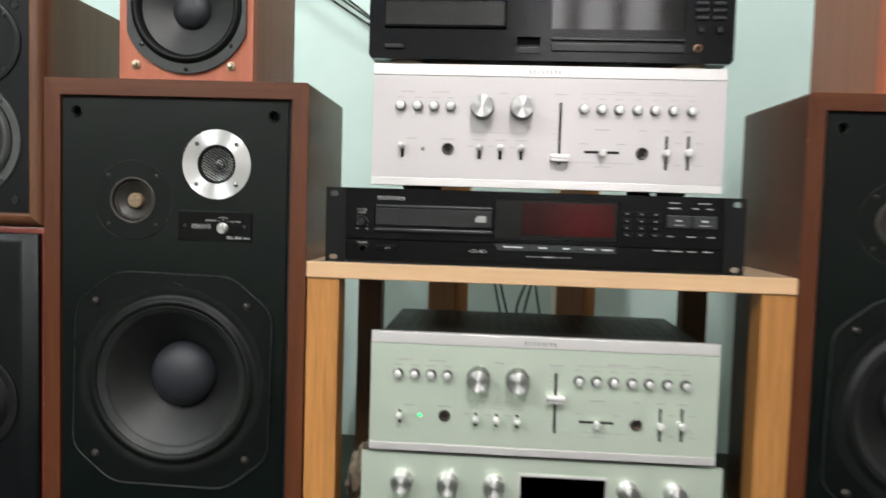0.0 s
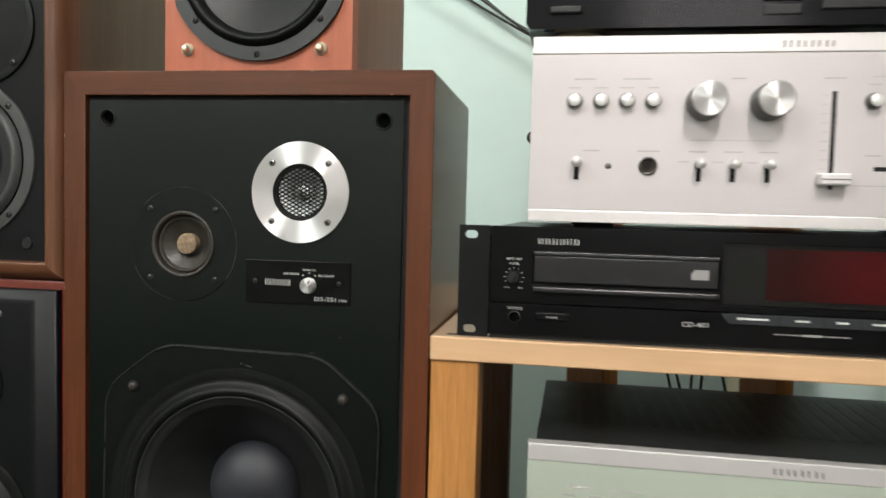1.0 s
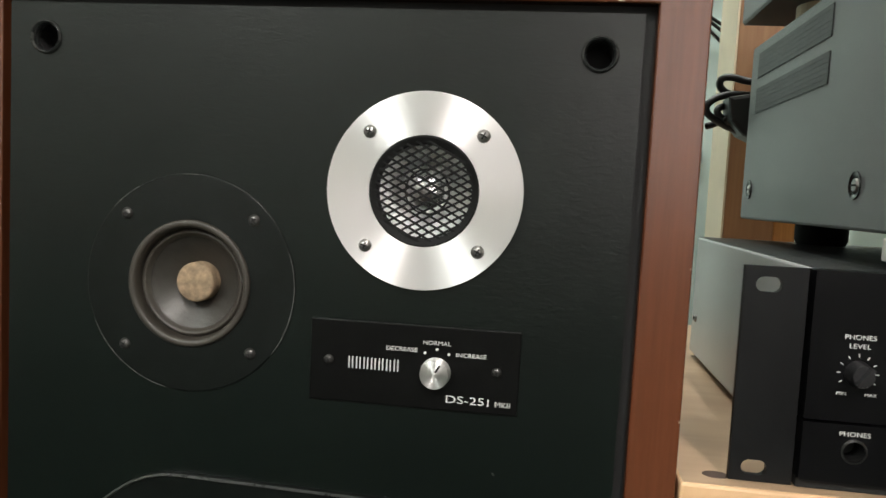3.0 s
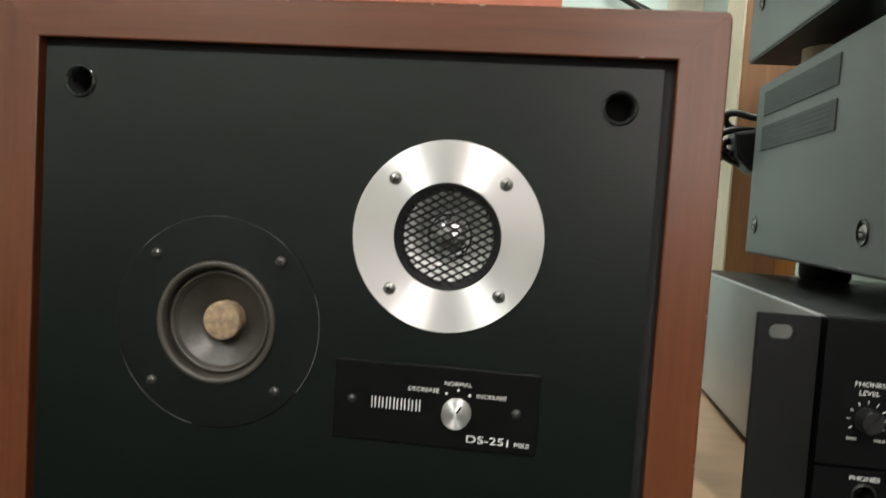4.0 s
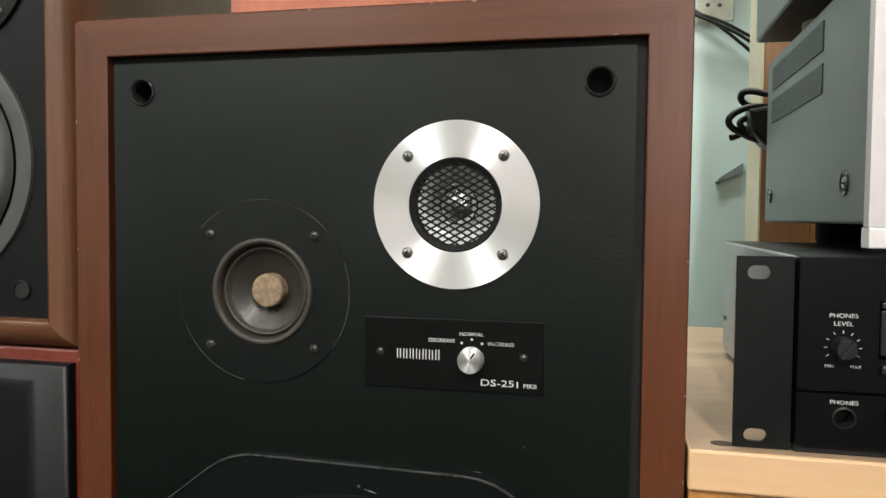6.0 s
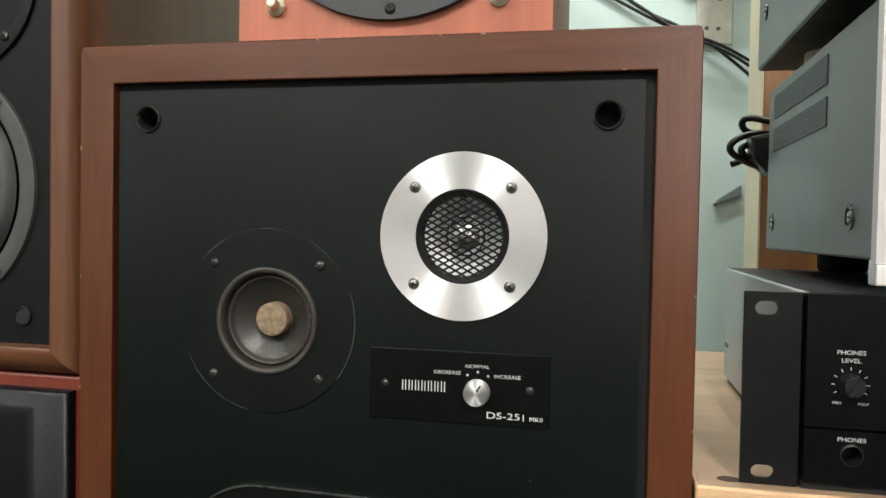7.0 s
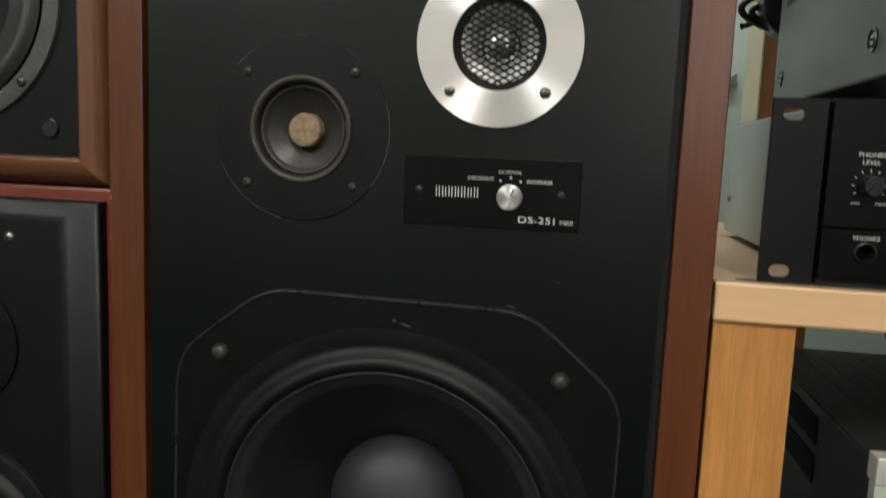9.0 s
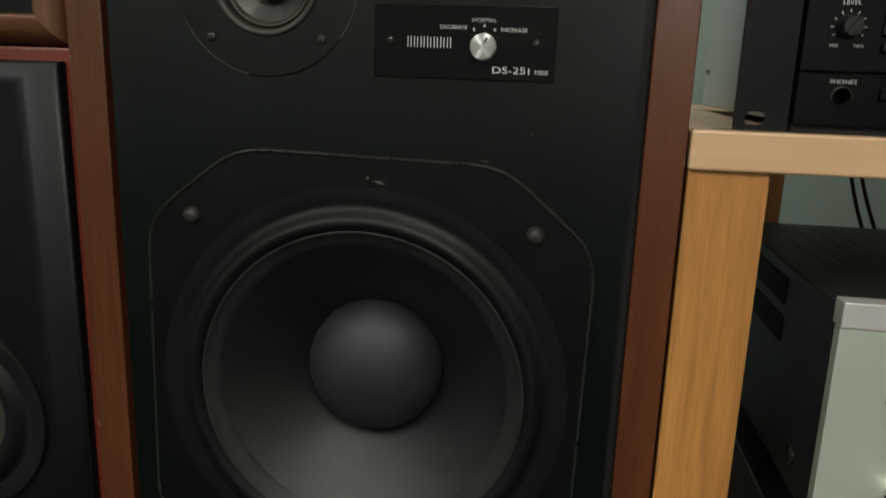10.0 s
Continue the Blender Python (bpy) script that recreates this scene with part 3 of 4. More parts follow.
    part("groove", lathe([(0.0242, fy + 0.0036), (0.0200, fy + 0.0044)], mx, mz, 48), GAP, s)
    smooth(part("midrange_cone", lathe([(0.0206, fy + 0.0041), (0.0180, fy + 0.0056), (0.013, fy + 0.0090), (0.0080, fy + 0.0125)], mx, mz, 56), MIDCONE, s, "grey-brown cone"), 60)
    smooth(part("midrange_cap", lathe([(0, fy + 0.0046), (0.0076, fy + 0.0046), (0.0085, fy + 0.0049), (0.0088, fy + 0.0056), (0.0088, fy + 0.0125)], mx, mz, 36), GOLDCAP, s, "matt gold centre cap"), 60)
    for dx in (-0.0290, 0.0285):
        for dz in (-0.0285, 0.0290):
            screw(mx + dx, mz + dz, fy - 0.0008, 0.0026, BLACKSCREW, s, turn=dx * 40 + dz * 90)
    # tweeter
    tx, tz = 0.050, 0.434
    smooth(part("tweeter_ring", lathe([(0.0408, fy), (0.0408, fy - 0.00145), (0.04065, fy - 0.0016), (0.02305, fy - 0.0016), (0.0229, fy - 0.0014), (0.0226, fy + 0.004)], tx, tz, 96), SPUN, s, "spun aluminium ring"), 12)
    smooth(part("mesh_rim", lathe([(0.0229, fy - 0.0012), (0.0222, fy - 0.0016), (0.0198, fy - 0.0006), (0.0193, fy + 0.003)], tx, tz, 56), MESHBLACK, s), 50)
    g = bmesh.new()
    ux, uz = 0.0060, 0.0033
    slope = uz / ux
    for sg in (1, -1):
        for k in range(-14, 15):
            c = (k + 0.5) * uz
            A, B, C = 1 + slope * slope, 2 * sg * slope * c, c * c - 0.0208 ** 2
            disc = B * B - 4 * A * C
            if disc <= 0:
                continue
            xa, xb = (-B - disc ** 0.5) / (2 * A), (-B + disc ** 0.5) / (2 * A)
            length = (xb - xa) * math.sqrt(1 + slope * slope)
            xm = (xa + xb) / 2
            mm = Matrix.Translation((tx + xm, fy + 0.0004 * sg - 0.0004, tz + sg * slope * xm + c)) @ Matrix.Rotation(-sg * math.atan(slope), 4, "Y") @ Matrix.Diagonal((length, 0.0006, 0.00095, 1))
            bmesh.ops.create_cube(g, size=1, matrix=mm)
    part("mesh_guard", g, MESHBLACK, s, "black expanded-metal guard")
    smooth(part("tweeter_horn", lathe([(0.0215, fy + 0.0030), (0.0160, fy + 0.0042), (0.0108, fy + 0.0056), (0.0098, fy + 0.0090)], tx, tz, 56), HORN, s, "bright metal horn"), 60)
    smooth(part("tweeter_dome", lathe([(0, fy + 0.0042), (0.0045, fy + 0.0046), (0.0072, fy + 0.0058), (0.0088, fy + 0.0074), (0.0092, fy + 0.0095)], tx, tz, 48), PLUGMETAL, s, "bright metal phase plug"), 60)
    smooth(part("plug_tip", lathe([(0, fy + 0.0038), (0.0018, fy + 0.0039), (0.0032, fy + 0.0046), (0.0038, fy + 0.0060)], tx, tz - 0.0012, 28), DARKSTEEL, s, "dark tip of the phase plug"), 60)
    for dx in (-0.0235, 0.0235):
        for dz in (-0.0235, 0.0235):
            screw(tx + dx, tz + dz, fy - 0.0016, 0.0028, DARKSTEEL, s, 16, 0.4 + dx * 30)
    # level control plate
    pl = part("control_plate", box(0.0048, 0.0935, fy - 0.0012, fy + 0.001, 0.3435, 0.3785, 0.0004), PLATEBLACK, s, "satin black name plate with white print")
    py = fy - 0.0012
    mark_blocks(0.0213, 0.0440, 7, 0.3608, 0.0050, py, WHITEINK, pl)
    lettering("NORMAL", 0.0025, 0.0588, 0.3715, py, WHITEINK, pl, stretch=1.15)
    lettering("DECREASE", 0.0025, 0.0441, 0.3680, py, WHITEINK, pl, stretch=1.15)
    lettering("INCREASE", 0.0025, 0.0733, 0.3672, py, WHITEINK, pl, stretch=1.15)
    lettering("DS-25", 0.0045, 0.0716, 0.3483, py, WHITEINK, pl, stretch=1.48)
    lettering("1", 0.0045, 0.0813, 0.3480, py, WHITEINK, pl, stretch=1.35)
    lettering("MKII", 0.0031, 0.0873, 0.3477, py, WHITEINK, pl, stretch=1.1)
    for x, z in ((0.0540, 0.3672), (0.0590, 0.3690), (0.0640, 0.3672)):
        part("dot", lathe([(0, py - 0.0002), (0.00055, py - 0.0002), (0.0006, py)], x, z, 10), WHITEINK, pl)
    for x in (0.0130, 0.0842):
        screw(x, 0.3612, py, 0.0021, BLACKSCREW, s)
    kn = smooth(part("level_knob", lathe([(0, py - 0.0052), (0.0054, py - 0.0052), (0.0060, py - 0.0047), (0.0062, py - 0.002), (0.0064, py)], 0.0588, 0.3592, 40), KNOBMETAL, s, "turned aluminium knob"), 40)
    pt = bmesh.new()
    bmesh.ops.create_cube(pt, size=1, matrix=Matrix.Translation((0.0602, py - 0.0052, 0.3620)) @ Matrix.Rotation(radians(30), 4, "Y") @ Matrix.Diagonal((0.0008, 0.0006, 0.0034, 1)))
    part("pointer", pt, GAP, kn)
    # scuffs on the woofer frame and the front board
    for x, z, a, h, ang in ((0.0025, 0.2928, 0.0010, 0.0009, 0), (0.0085, 0.2908, 0.0040, 0.0005, -14), (0.098, 0.222, 0.0006, 0.0022, 10), (0.1065, 0.196, 0.0005, 0.0035, 4), (0.062, 0.3040, 0.0030, 0.0004, -4), (-0.026, 0.3915, 0.0007, 0.0016, 30), (0.085, 0.318, 0.0005, 0.0010, 50)):
        sc = bmesh.new()
        bmesh.ops.create_icosphere(sc, subdivisions=1, radius=1.0, matrix=Matrix.Translation((x, fy - (0.0031 if z < 0.3 else 0.0001) if z < 0.38 else fy - 0.0009, z)) @ Matrix.Rotation(radians(-ang), 4, "Y") @ Matrix.Diagonal((a, 0.0002, h, 1)))
        part("scuff", sc, GREYWEAR, s, "small pale scuff")
    # small pale chips along the worn edges of the cabinet
    rnd = random.Random(4)
    for i in range(16):
        u, e = rnd.uniform(0.05, 0.95), rnd.choice("lrti")
        a, c = rnd.uniform(0.0006, 0.0022), rnd.uniform(0.0003, 0.0006)
        x, z = {"l": (-W + 0.0006, H * u), "r": (W - 0.0006, H * u), "t": (W * (2 * u - 1), H - 0.0006), "i": (-w + 2 * w * u, H - t + 0.0006)}[e]
        sx, sz = (c, a) if e in "lr" else (a, c)
        ch = bmesh.new()
        bmesh.ops.create_icosphere(ch, subdivisions=1, radius=1.0, matrix=Matrix.Translation((x, 0.0003, z)) @ Matrix.Diagonal((sx, 0.0006, sz, 1)))
        part("chip", ch, CHIP, s, "pale worn chip")
    return s


left_speaker = build_speaker(pose(-0.3748, 0.8585, 0.107, 0, 0, 0.6))
right_speaker = copy_thing(left_speaker, pose(0.5035, 0.8585, 0.107, 0, 0, 0.6))
for x in (-0.3745, 0.5035):
    p = thing("plinth", pose(x, 0.87, 0), "low black plinth under a walnut loudspeaker", "plinth", "plinths")
    part("block", box(-0.15, 0.15, 0, 0.18, 0, 0.107, 0.002), GAP, p)


# ---- small red loudspeaker ----
def build_red_speaker(m):
    s = thing("bookshelf_speaker", m, "small orange-red bookshelf loudspeaker standing on a walnut one", "loudspeaker", "pair of red loudspeakers")
    W, H, D = 0.0792, 0.27, 0.19
    cx, cz, R = 0.0015, 0.0835, 0.0765
    hole = [ring_pts(cx, cz, 0.0665, 56)]
    part("front_board", pierced(rect_pts(-W, W, 0, H), hole, 0, 0.016), REDVENEER, s, "orange-red veneered front")
    part("cabinet", box(-W + 0.0003, W - 0.0003, 0.016, D, 0.0003, H - 0.0003), REDSIDE, s, "red-brown cabinet")
    # chassis: a ring cut flat on both sides
    pts = []
    for i in range(72):
        a = 2 * math.pi * i / 72
        pts.append((cx + max(-0.0705, min(0.0705, R * math.cos(a))), cz + R * math.sin(a)))
    part("chassis", pierced(pts, [ring_pts(cx, cz, 0.0655, 56)], -0.004, 0.001), GREYRIM, s, "dark grey chassis ring with flat sides")
    smooth(part("surround", lathe([(0.0662, -0.0042)] + arc(0.0655, 0.0545, -0.002, 0.006, 10) + [(0.0535, 0.002)], cx, cz, 60), RUBBER, s, "rolled rubber surround"), 60)
    smooth(part("cone", lathe([(0.0542, 0.0), (0.042, 0.005), (0.021, 0.0148)], cx, cz, 60), CONE, s, "black cone"), 60)
    smooth(part("dust_cap", lathe([(0.0225 * math.sin(math.pi / 2 * i / 8), 0.0150 - 0.013 * math.cos(math.pi / 2 * i / 8)) for i in range(9)], cx, cz, 40), CAP, s, "matt black dust cap"), 60)
    for a in (-90, -38, -142, 38, 142):
        screw(cx + 0.0715 * math.cos(radians(a)) * (0.93 if abs(a) != 90 else 1), cz + 0.0715 * math.sin(radians(a)), -0.004, 0.0028, BLACKSCREW, s)
    for x in (-0.0590, 0.0540):
        b = smooth(part("grille_pin", lathe([(0, -0.0075), (0.0022, -0.0070), (0.0030, -0.005), (0.0030, -0.003), (0.0050, -0.0015), (0.0052, 0.001)], x, 0.0168, 20), BRASS, s, "brass grille pin"), 40)
    return s


red_left = build_red_speaker(pose(-0.3630, 0.8600, 0.6383, 0, 0, 0.8))
copy_thing(red_left, pose(0.503, 0.8600, 0.6383, 0, 0, 0.6))


# ---- stacked speakers at the side ----
def build_teak_speaker(m):
    s = thing("teak_loudspeaker", m, "tall teak loudspeaker with black front and rounded lipping", "loudspeaker")
    W, H, D, t = 0.196, 0.289, 0.30, 0.016
    x0 = -W
    for name, pts, mt in (("top_lipping", [(x0, H), (0, H), (-t, H - t), (x0 + t, H - t)], TEAK_H), ("bottom_lipping", [(x0, 0), (x0 + t, t), (-t, t), (0, 0)], TEAK_H), ("side_lipping", [(0, 0), (-t, t), (-t, H - t), (0, H)], TEAK), ("side_lipping", [(x0, 0), (x0, H), (x0 + t, H - t), (x0 + t, t)], TEAK)):
        bm = prism(pts, -0.006, 0.02)
        front = [e for e in bm.edges if all(v.co.y < 0 for v in e.verts) and e.calc_length() > 0.05]
        mids = [(e, (e.verts[0].co + e.verts[1].co) / 2) for e in front]
        outer = [e for e, q in mids if min(abs(q.x), abs(q.x - x0), abs(q.z), abs(q.z - H)) < 0.001]
        inner = [e for e in front if e not in outer]
        bmesh.ops.bevel(bm, geom=inner, offset=0.002, segments=2, affect="EDGES", profile=0.5)
        bmesh.ops.bevel(bm, geom=[e for e in outer if e.is_valid], offset=0.0125, segments=6, affect="EDGES", profile=0.5)
        smooth(part(name, bm, mt, s, "rounded teak lipping"), 50)
    part("cabinet", box(x0 + 0.0005, -0.0005, 0.02, D, 0.0005, H - 0.0005, 0.001), TEAKSIDE, s, "brown veneered cabinet")
    part("front_board", box(x0 + t, -t, 0.002, 0.012, t, H - t), BAFFLE_SATIN, s, "black board")
    for cx, cz, R, k in ((-0.0810, 0.2180, 0.0515, 0), (-0.1005, 0.1027, 0.0712, 1)):
        fl = smooth(part("driver_flange", lathe([(R, 0.002), (R - 0.0006, 0.0002), (R - 0.004, -0.0004), (R * 0.86, 0.0), (R * 0.84, 0.004), (R * 0.5, 0.004)], cx, cz, 64), PALERIM if k else FLANGE, s, "grey driver ring" if k else "black tweeter plate"), 30)
        if k:
            smooth(part("surround", lathe([(0.0600, -0.0008)] + arc(0.0592, 0.0490, 0.0005, 0.005, 8) + [(0.0480, 0.002)], cx, cz, 56), PALERIM, s, "grey roll surround"), 60)
            smooth(part("cone", lathe([(0.0485, 0.0015), (0.020, 0.0030), (0.0195, -0.001), (0.012, -0.004), (0, -0.005)], cx, cz, 48), CONE, s), 60)
        else:
            smooth(part("dome", lathe([(0, -0.005), (0.008, -0.0035), (0.013, 0.001), (0.02, 0.0035), (0.031, 0.004)], cx, cz, 40), FLANGE, s), 60)
        for a in (45, -45, 135, -135):
            q = R * (0.925 if k else 0.88)
            screw(cx + q * math.cos(radians(a)), cz + q * math.sin(radians(a)), -0.0003, 0.0030, BLACKSCREW, s)
    for z in (0.0312, 0.2620):
        smooth(part("grille_socket", lathe([(0.0056, 0.002), (0.0055, 0.0012), (0.0050, 0.0010), (0.0045, 0.0016)], -0.0383, z, 24), FLANGE, s, "black socket"), 50)
        part("bore", lathe([(0.0046, 0.0019), (0.0045, 0.0014), (0, 0.0014)], -0.0383, z, 20), GAP, s)
    return s


build_teak_speaker(pose(-0.5347, 0.860, 0.4605))


def build_mahogany_speaker(m):
    s = thing("mahogany_loudspeaker", m, "red mahogany floor loudspeaker with black front board", "loudspeaker")
    W, H, D = 0.172, 0.4600, 0.32
    part("cabinet", box(-W, 0, 0, D, 0, H, 0.0015), MAHOGANY, s, "glossy red mahogany cabinet")
    # bevelled front: outer rectangle slopes up to a smaller one
    cx, cz = -0.086, 0.249
    bm = bmesh.new()
    x0, x1, z0, z1, b = -W + 0.004, -0.0035, 0.01, H - 0.0072, 0.018
    o = [bm.verts.new((x, 0.001, z)) for x, z in rect_pts(x0, x1, z0, z1)]
    o2 = [bm.verts.new((x, -0.006, z)) for x, z in rect_pts(x0, x1, z0, z1)]
    i = [bm.verts.new((x, -0.014, z)) for x, z in rect_pts(x0 + b, x1 - b, z0 + b, z1 - b * 0.55)]
    for k in range(4):
        j = (k + 1) % 4
        bm.faces.new((o[k], o[j], o2[j], o2[k]))
        bm.faces.new((o2[k], o2[j], i[j], i[k]))
    bm.faces.new(i)
    bmesh.ops.bevel(bm, geom=[bm.edges.get((i[k], i[(k + 1) % 4])) for k in range(4)] + [bm.edges.get((o2[k], o2[(k + 1) % 4])) for k in range(4)], offset=0.0032, segments=3, affect="EDGES", profile=0.5)
    smooth(part("front_board", bm, BAFFLE_SATIN, s, "bevelled black front board"), 60)
    R = 0.0625
    smooth(part("woofer_trim", lathe([(R, -0.0138), (R - 0.0005, -0.0165), (R - 0.004, -0.0175), (R - 0.011, -0.0165), (R - 0.012, -0.0135)], cx, cz, 72), GLOSSBLACK, s, "glossy black trim ring"), 60)
    smooth(part("surround", lathe([(R - 0.011, -0.0145)] + arc(R - 0.012, R - 0.027, -0.0145, 0.005, 8) + [(R - 0.028, -0.0142)], cx, cz, 64), RUBBER, s), 60)
    smooth(part("cone", lathe([(R - 0.027, -0.0145), (0.016, -0.0142), (0.013, -0.018), (0, -0.021)], cx, cz, 56), GREYRING, s, "grey cone"), 60)
    screw(-0.0535, 0.4315, -0.014, 0.0032, DARKSTEEL, s)
    smooth(part("tweeter_plate", lathe([(0.0365, -0.0138), (0.036, -0.0155), (0.034, -0.016), (0.014, -0.0155), (0.012, -0.0145)], cx, 0.370, 48), FLANGE, s, "black tweeter plate"), 40)
    smooth(part("tweeter_trim", lathe([(0.0135, -0.0154), (0.0128, -0.0172), (0.0115, -0.0172), (0.0108, -0.0150), (0.006, -0.0185), (0, -0.0198)], cx, 0.370, 36), GREYRING, s, "silver tweeter trim"), 40)
    return s


build_mahogany_speaker(pose(-0.5355, 0.862, 0))


# ---- silver amplifiers ----
def build_amp(m, foot, slider, lit, label, marks):
    a = thing("stereo_amplifier", m, label, "amplifier", "silver amplifiers")
    W, H, T = 0.2, 0.140, 0.007
    f = foot
    holes = [rect_pts(0.0141, 0.0173, f + 0.0285, f + 0.099), rect_pts(0.0440, 0.0835, f + 0.0420, f + 0.0452), rect_pts(0.1344, 0.1376, f + 0.025, f + 0.0635), rect_pts(0.1587, 0.1619, f + 0.0255, f + 0.064)]
    for x in (-0.0755, -0.0515, -0.0275, -0.1645):
        holes.append(rect_pts(x - 0.0018, x + 0.0018, f + 0.0325, f + 0.0485))
    part("face_plate", pierced(rect_pts(-W, W, f + 0.0095, f + 0.1265), holes, 0, T), SILVER_GREENLIT if lit else SILVER, a, "brushed silver face plate")
    part("top_lip", box(-W, W, -0.0006, T + 0.004, f + 0.1268, f + H, 0.0006), SILVERLIP, a, "pale silver upper strip")
    part("bottom_lip", box(-W, W, -0.0006, T + 0.003, f, f + 0.0092, 0.0006), SILVERLIP, a, "pale silver lower strip")
    part("slot_backing", box(-W + 0.01, W - 0.01, T + 0.0005, T + 0.003, f + 0.012, f + 0.122), GAP, a)
    for q in holes:
        part("slot", box(q[0][0] + 0.0001, q[2][0] - 0.0001, 0.0007, T - 0.001, q[0][1] + 0.0001, q[2][1] - 0.0001), GAP, a)
    # lower case and its side vents are coloured black to carry the table's shade
    body = part("body", box(-0.1950, 0.1950, T + 0.004, 0.259, f + 0.0105, f + 0.1315, 0.0015), BLACKSTEEL if lit else GREYSTEEL, a, "steel case darkened for shade under the table" if lit else "grey painted steel case")
    for sx in (-1, 1):
        for y in (0.055, 0.239):
            side_screw(a, sx, sx * 0.1951, y, f + 0.0310, 0.0066)
        for z in (0.0835, 0.1075):
            v = bmesh.new()
            for k in range(6):
                zz = f + z + k * 0.0028
                box(sx * 0.1949, sx * 0.1957, 0.102, 0.239, zz, zz + 0.00268, bm=v)
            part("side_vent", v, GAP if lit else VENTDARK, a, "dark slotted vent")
    tv = bmesh.new()
    for k in range(24):
        x = -0.1668 + k * 0.0145
        box(x - 0.0045, x + 0.0045, 0.095, 0.240, f + 0.1310, f + 0.1321, bm=tv)
    part("top_vent", tv, TOPVENT, a, "dark top vent panels")
    part("top_cover", box(-0.1935, 0.1935, T + 0.006, 0.257, f + 0.1316, f + 0.1319), BLACKSTEEL, a, "black steel top cover")
    for x in (-0.150, 0.150):
        for y in (0.03, 0.225):
            smooth(part("foot", lathe([(0, 0), (0.0150, 0), (0.0165, 0.003), (0.0165, f + 0.0105), (0, f + 0.0105)], 0, 0, 24), GAP, a, "black rubber foot")).matrix_local = pose(x, y, 0, 90, 0, 0) @ Matrix.Diagonal((1, 1, 1, 1))
    # push buttons
    for x in (-0.1675, -0.1480, -0.1290, -0.1100, 0.0420, 0.0620, 0.0815, 0.1020, 0.1215, 0.1420, 0.1625):
        z = f + 0.0915
        b = smooth(part("button", lathe([(0, -0.0080), (0.0040, -0.0080), (0.0046, -0.0076)], x, z, 28), BUTTON, a, "round metal button"), 40)
        smooth(part("skirt", lathe([(0.0046, -0.0076), (0.0050, -0.0068), (0.0052, -0.001), (0.0052, 0.001)], x, z, 28), SKIRTMETAL, b, "metal side darkened for shade"), 40)
        part("collar", lathe([(0.0064, 0.0), (0.0062, -0.0008), (0.0052, -0.0008), (0.0051, 0.0)], x, z, 28), DARKSTEEL, b)
    for x in (-0.0735, -0.0285):
        k = smooth(part("rotary_knob", lathe([(0, -0.0235), (0.0118, -0.0235), (0.0124, -0.0229)], x, f + 0.0905, 48), KNOBMETAL, a, "large turned metal knob"), 40)
        smooth(part("skirt", lathe([(0.0124, -0.0229), (0.0127, -0.0220), (0.0128, -0.012), (0.0132, -0.0105), (0.0134, 0.0)], x, f + 0.0905, 48), SKIRTMETAL, k, "metal side darkened for shade"), 40)
    for x in (-0.1120, 0.1090):
        j = smooth(part("headphone_jack", lathe([(0.0070, 0.0), (0.0068, -0.0016), (0.0060, -0.0020), (0.0052, -0.0018), (0.0044, -0.0004), (0.0044, 0.0)], x, f + 0.0435, 28), SKIRTMETAL, a, "dark jack with metal rim"), 40)
        part("hole", lathe([(0, -0.0005), (0.0045, -0.0005), (0.0046, 0.0)], x, f + 0.0435, 24), GAP, j)
        part("contact", lathe([(0.0040, -0.0006), (0.0038, -0.0009), (0.0034, -0.0006)], x, f + 0.0435, 20), COPPER, j)
    lamp = smooth(part("pilot_lamp", lathe([(0, -0.0015), (0.0016, -0.0012), (0.0023, -0.0002), (0.0025, 0.0002)], -0.1410, f + 0.0430, 16), GREENLED if lit else DARKSTEEL, a, "lit green pilot lamp" if lit else "unlit pilot lamp"), 50)
    for x in (-0.1645, -0.0755, -0.0515, -0.0275):
        up = 0.0030 if not lit else 0.0005
        zc = f + 0.0425 + up
        tg = smooth(part("toggle", lathe([(0, -0.0150), (0.0022, -0.0146), (0.0036, -0.0125), (0.0040, -0.0095), (0.0030, -0.004), (0.0024, 0.002)], x, zc, 24), SATINTIP, a, "chrome toggle lever"), 50)
    sz = f + slider
    part("slider_handle", box(0.0055, 0.0260, -0.0120, -0.002, sz - 0.0042, sz + 0.0042, 0.0012), SILVERLIP, a, "metal slider handle")
    part("groove", box(0.0060, 0.0255, -0.0122, -0.0100, sz - 0.0006, sz + 0.0003), DARKSTEEL, a)
    part("stem", box(0.0150, 0.0164, -0.003, 0.006, sz - 0.003, sz + 0.003), DARKSTEEL, a)
    for x, z in ((0.0640, 0.0420), (0.1360, 0.0440), (0.1603, 0.0450)):
        smooth(part("slider_knob", lathe([(0, -0.0115), (0.0034, -0.0110), (0.0042, -0.0095), (0.0042, -0.003), (0.002, 0.003)], x, f + z, 24), SATINTIP, a, "small metal slider knob"), 40)
    # print too small to read, and the maker's mark
    mark_blocks(-0.0215, 0.0165, 4, f + 0.1325, 0.0046, -0.0006, marks, a)
    g = FAINTINK
    bars([(-0.168, -0.152), (-0.132, -0.112), (-0.055, -0.045)], f + 0.1080, 0.0011, 0, g, a)
    bars([(-0.172, -0.163), (-0.153, -0.143), (-0.135, -0.124), (-0.114, -0.106)], f + 0.1015, 0.0009, 0, g, a)
    bars([(0.008, 0.023)], f + 0.1080, 0.0011, 0, g, a)
    bars([(0.040, 0.166)], f + 0.1090, 0.0005, 0, g, a)
    bars([(0.075, 0.100), (0.115, 0.135)], f + 0.1115, 0.0010, 0, g, a)
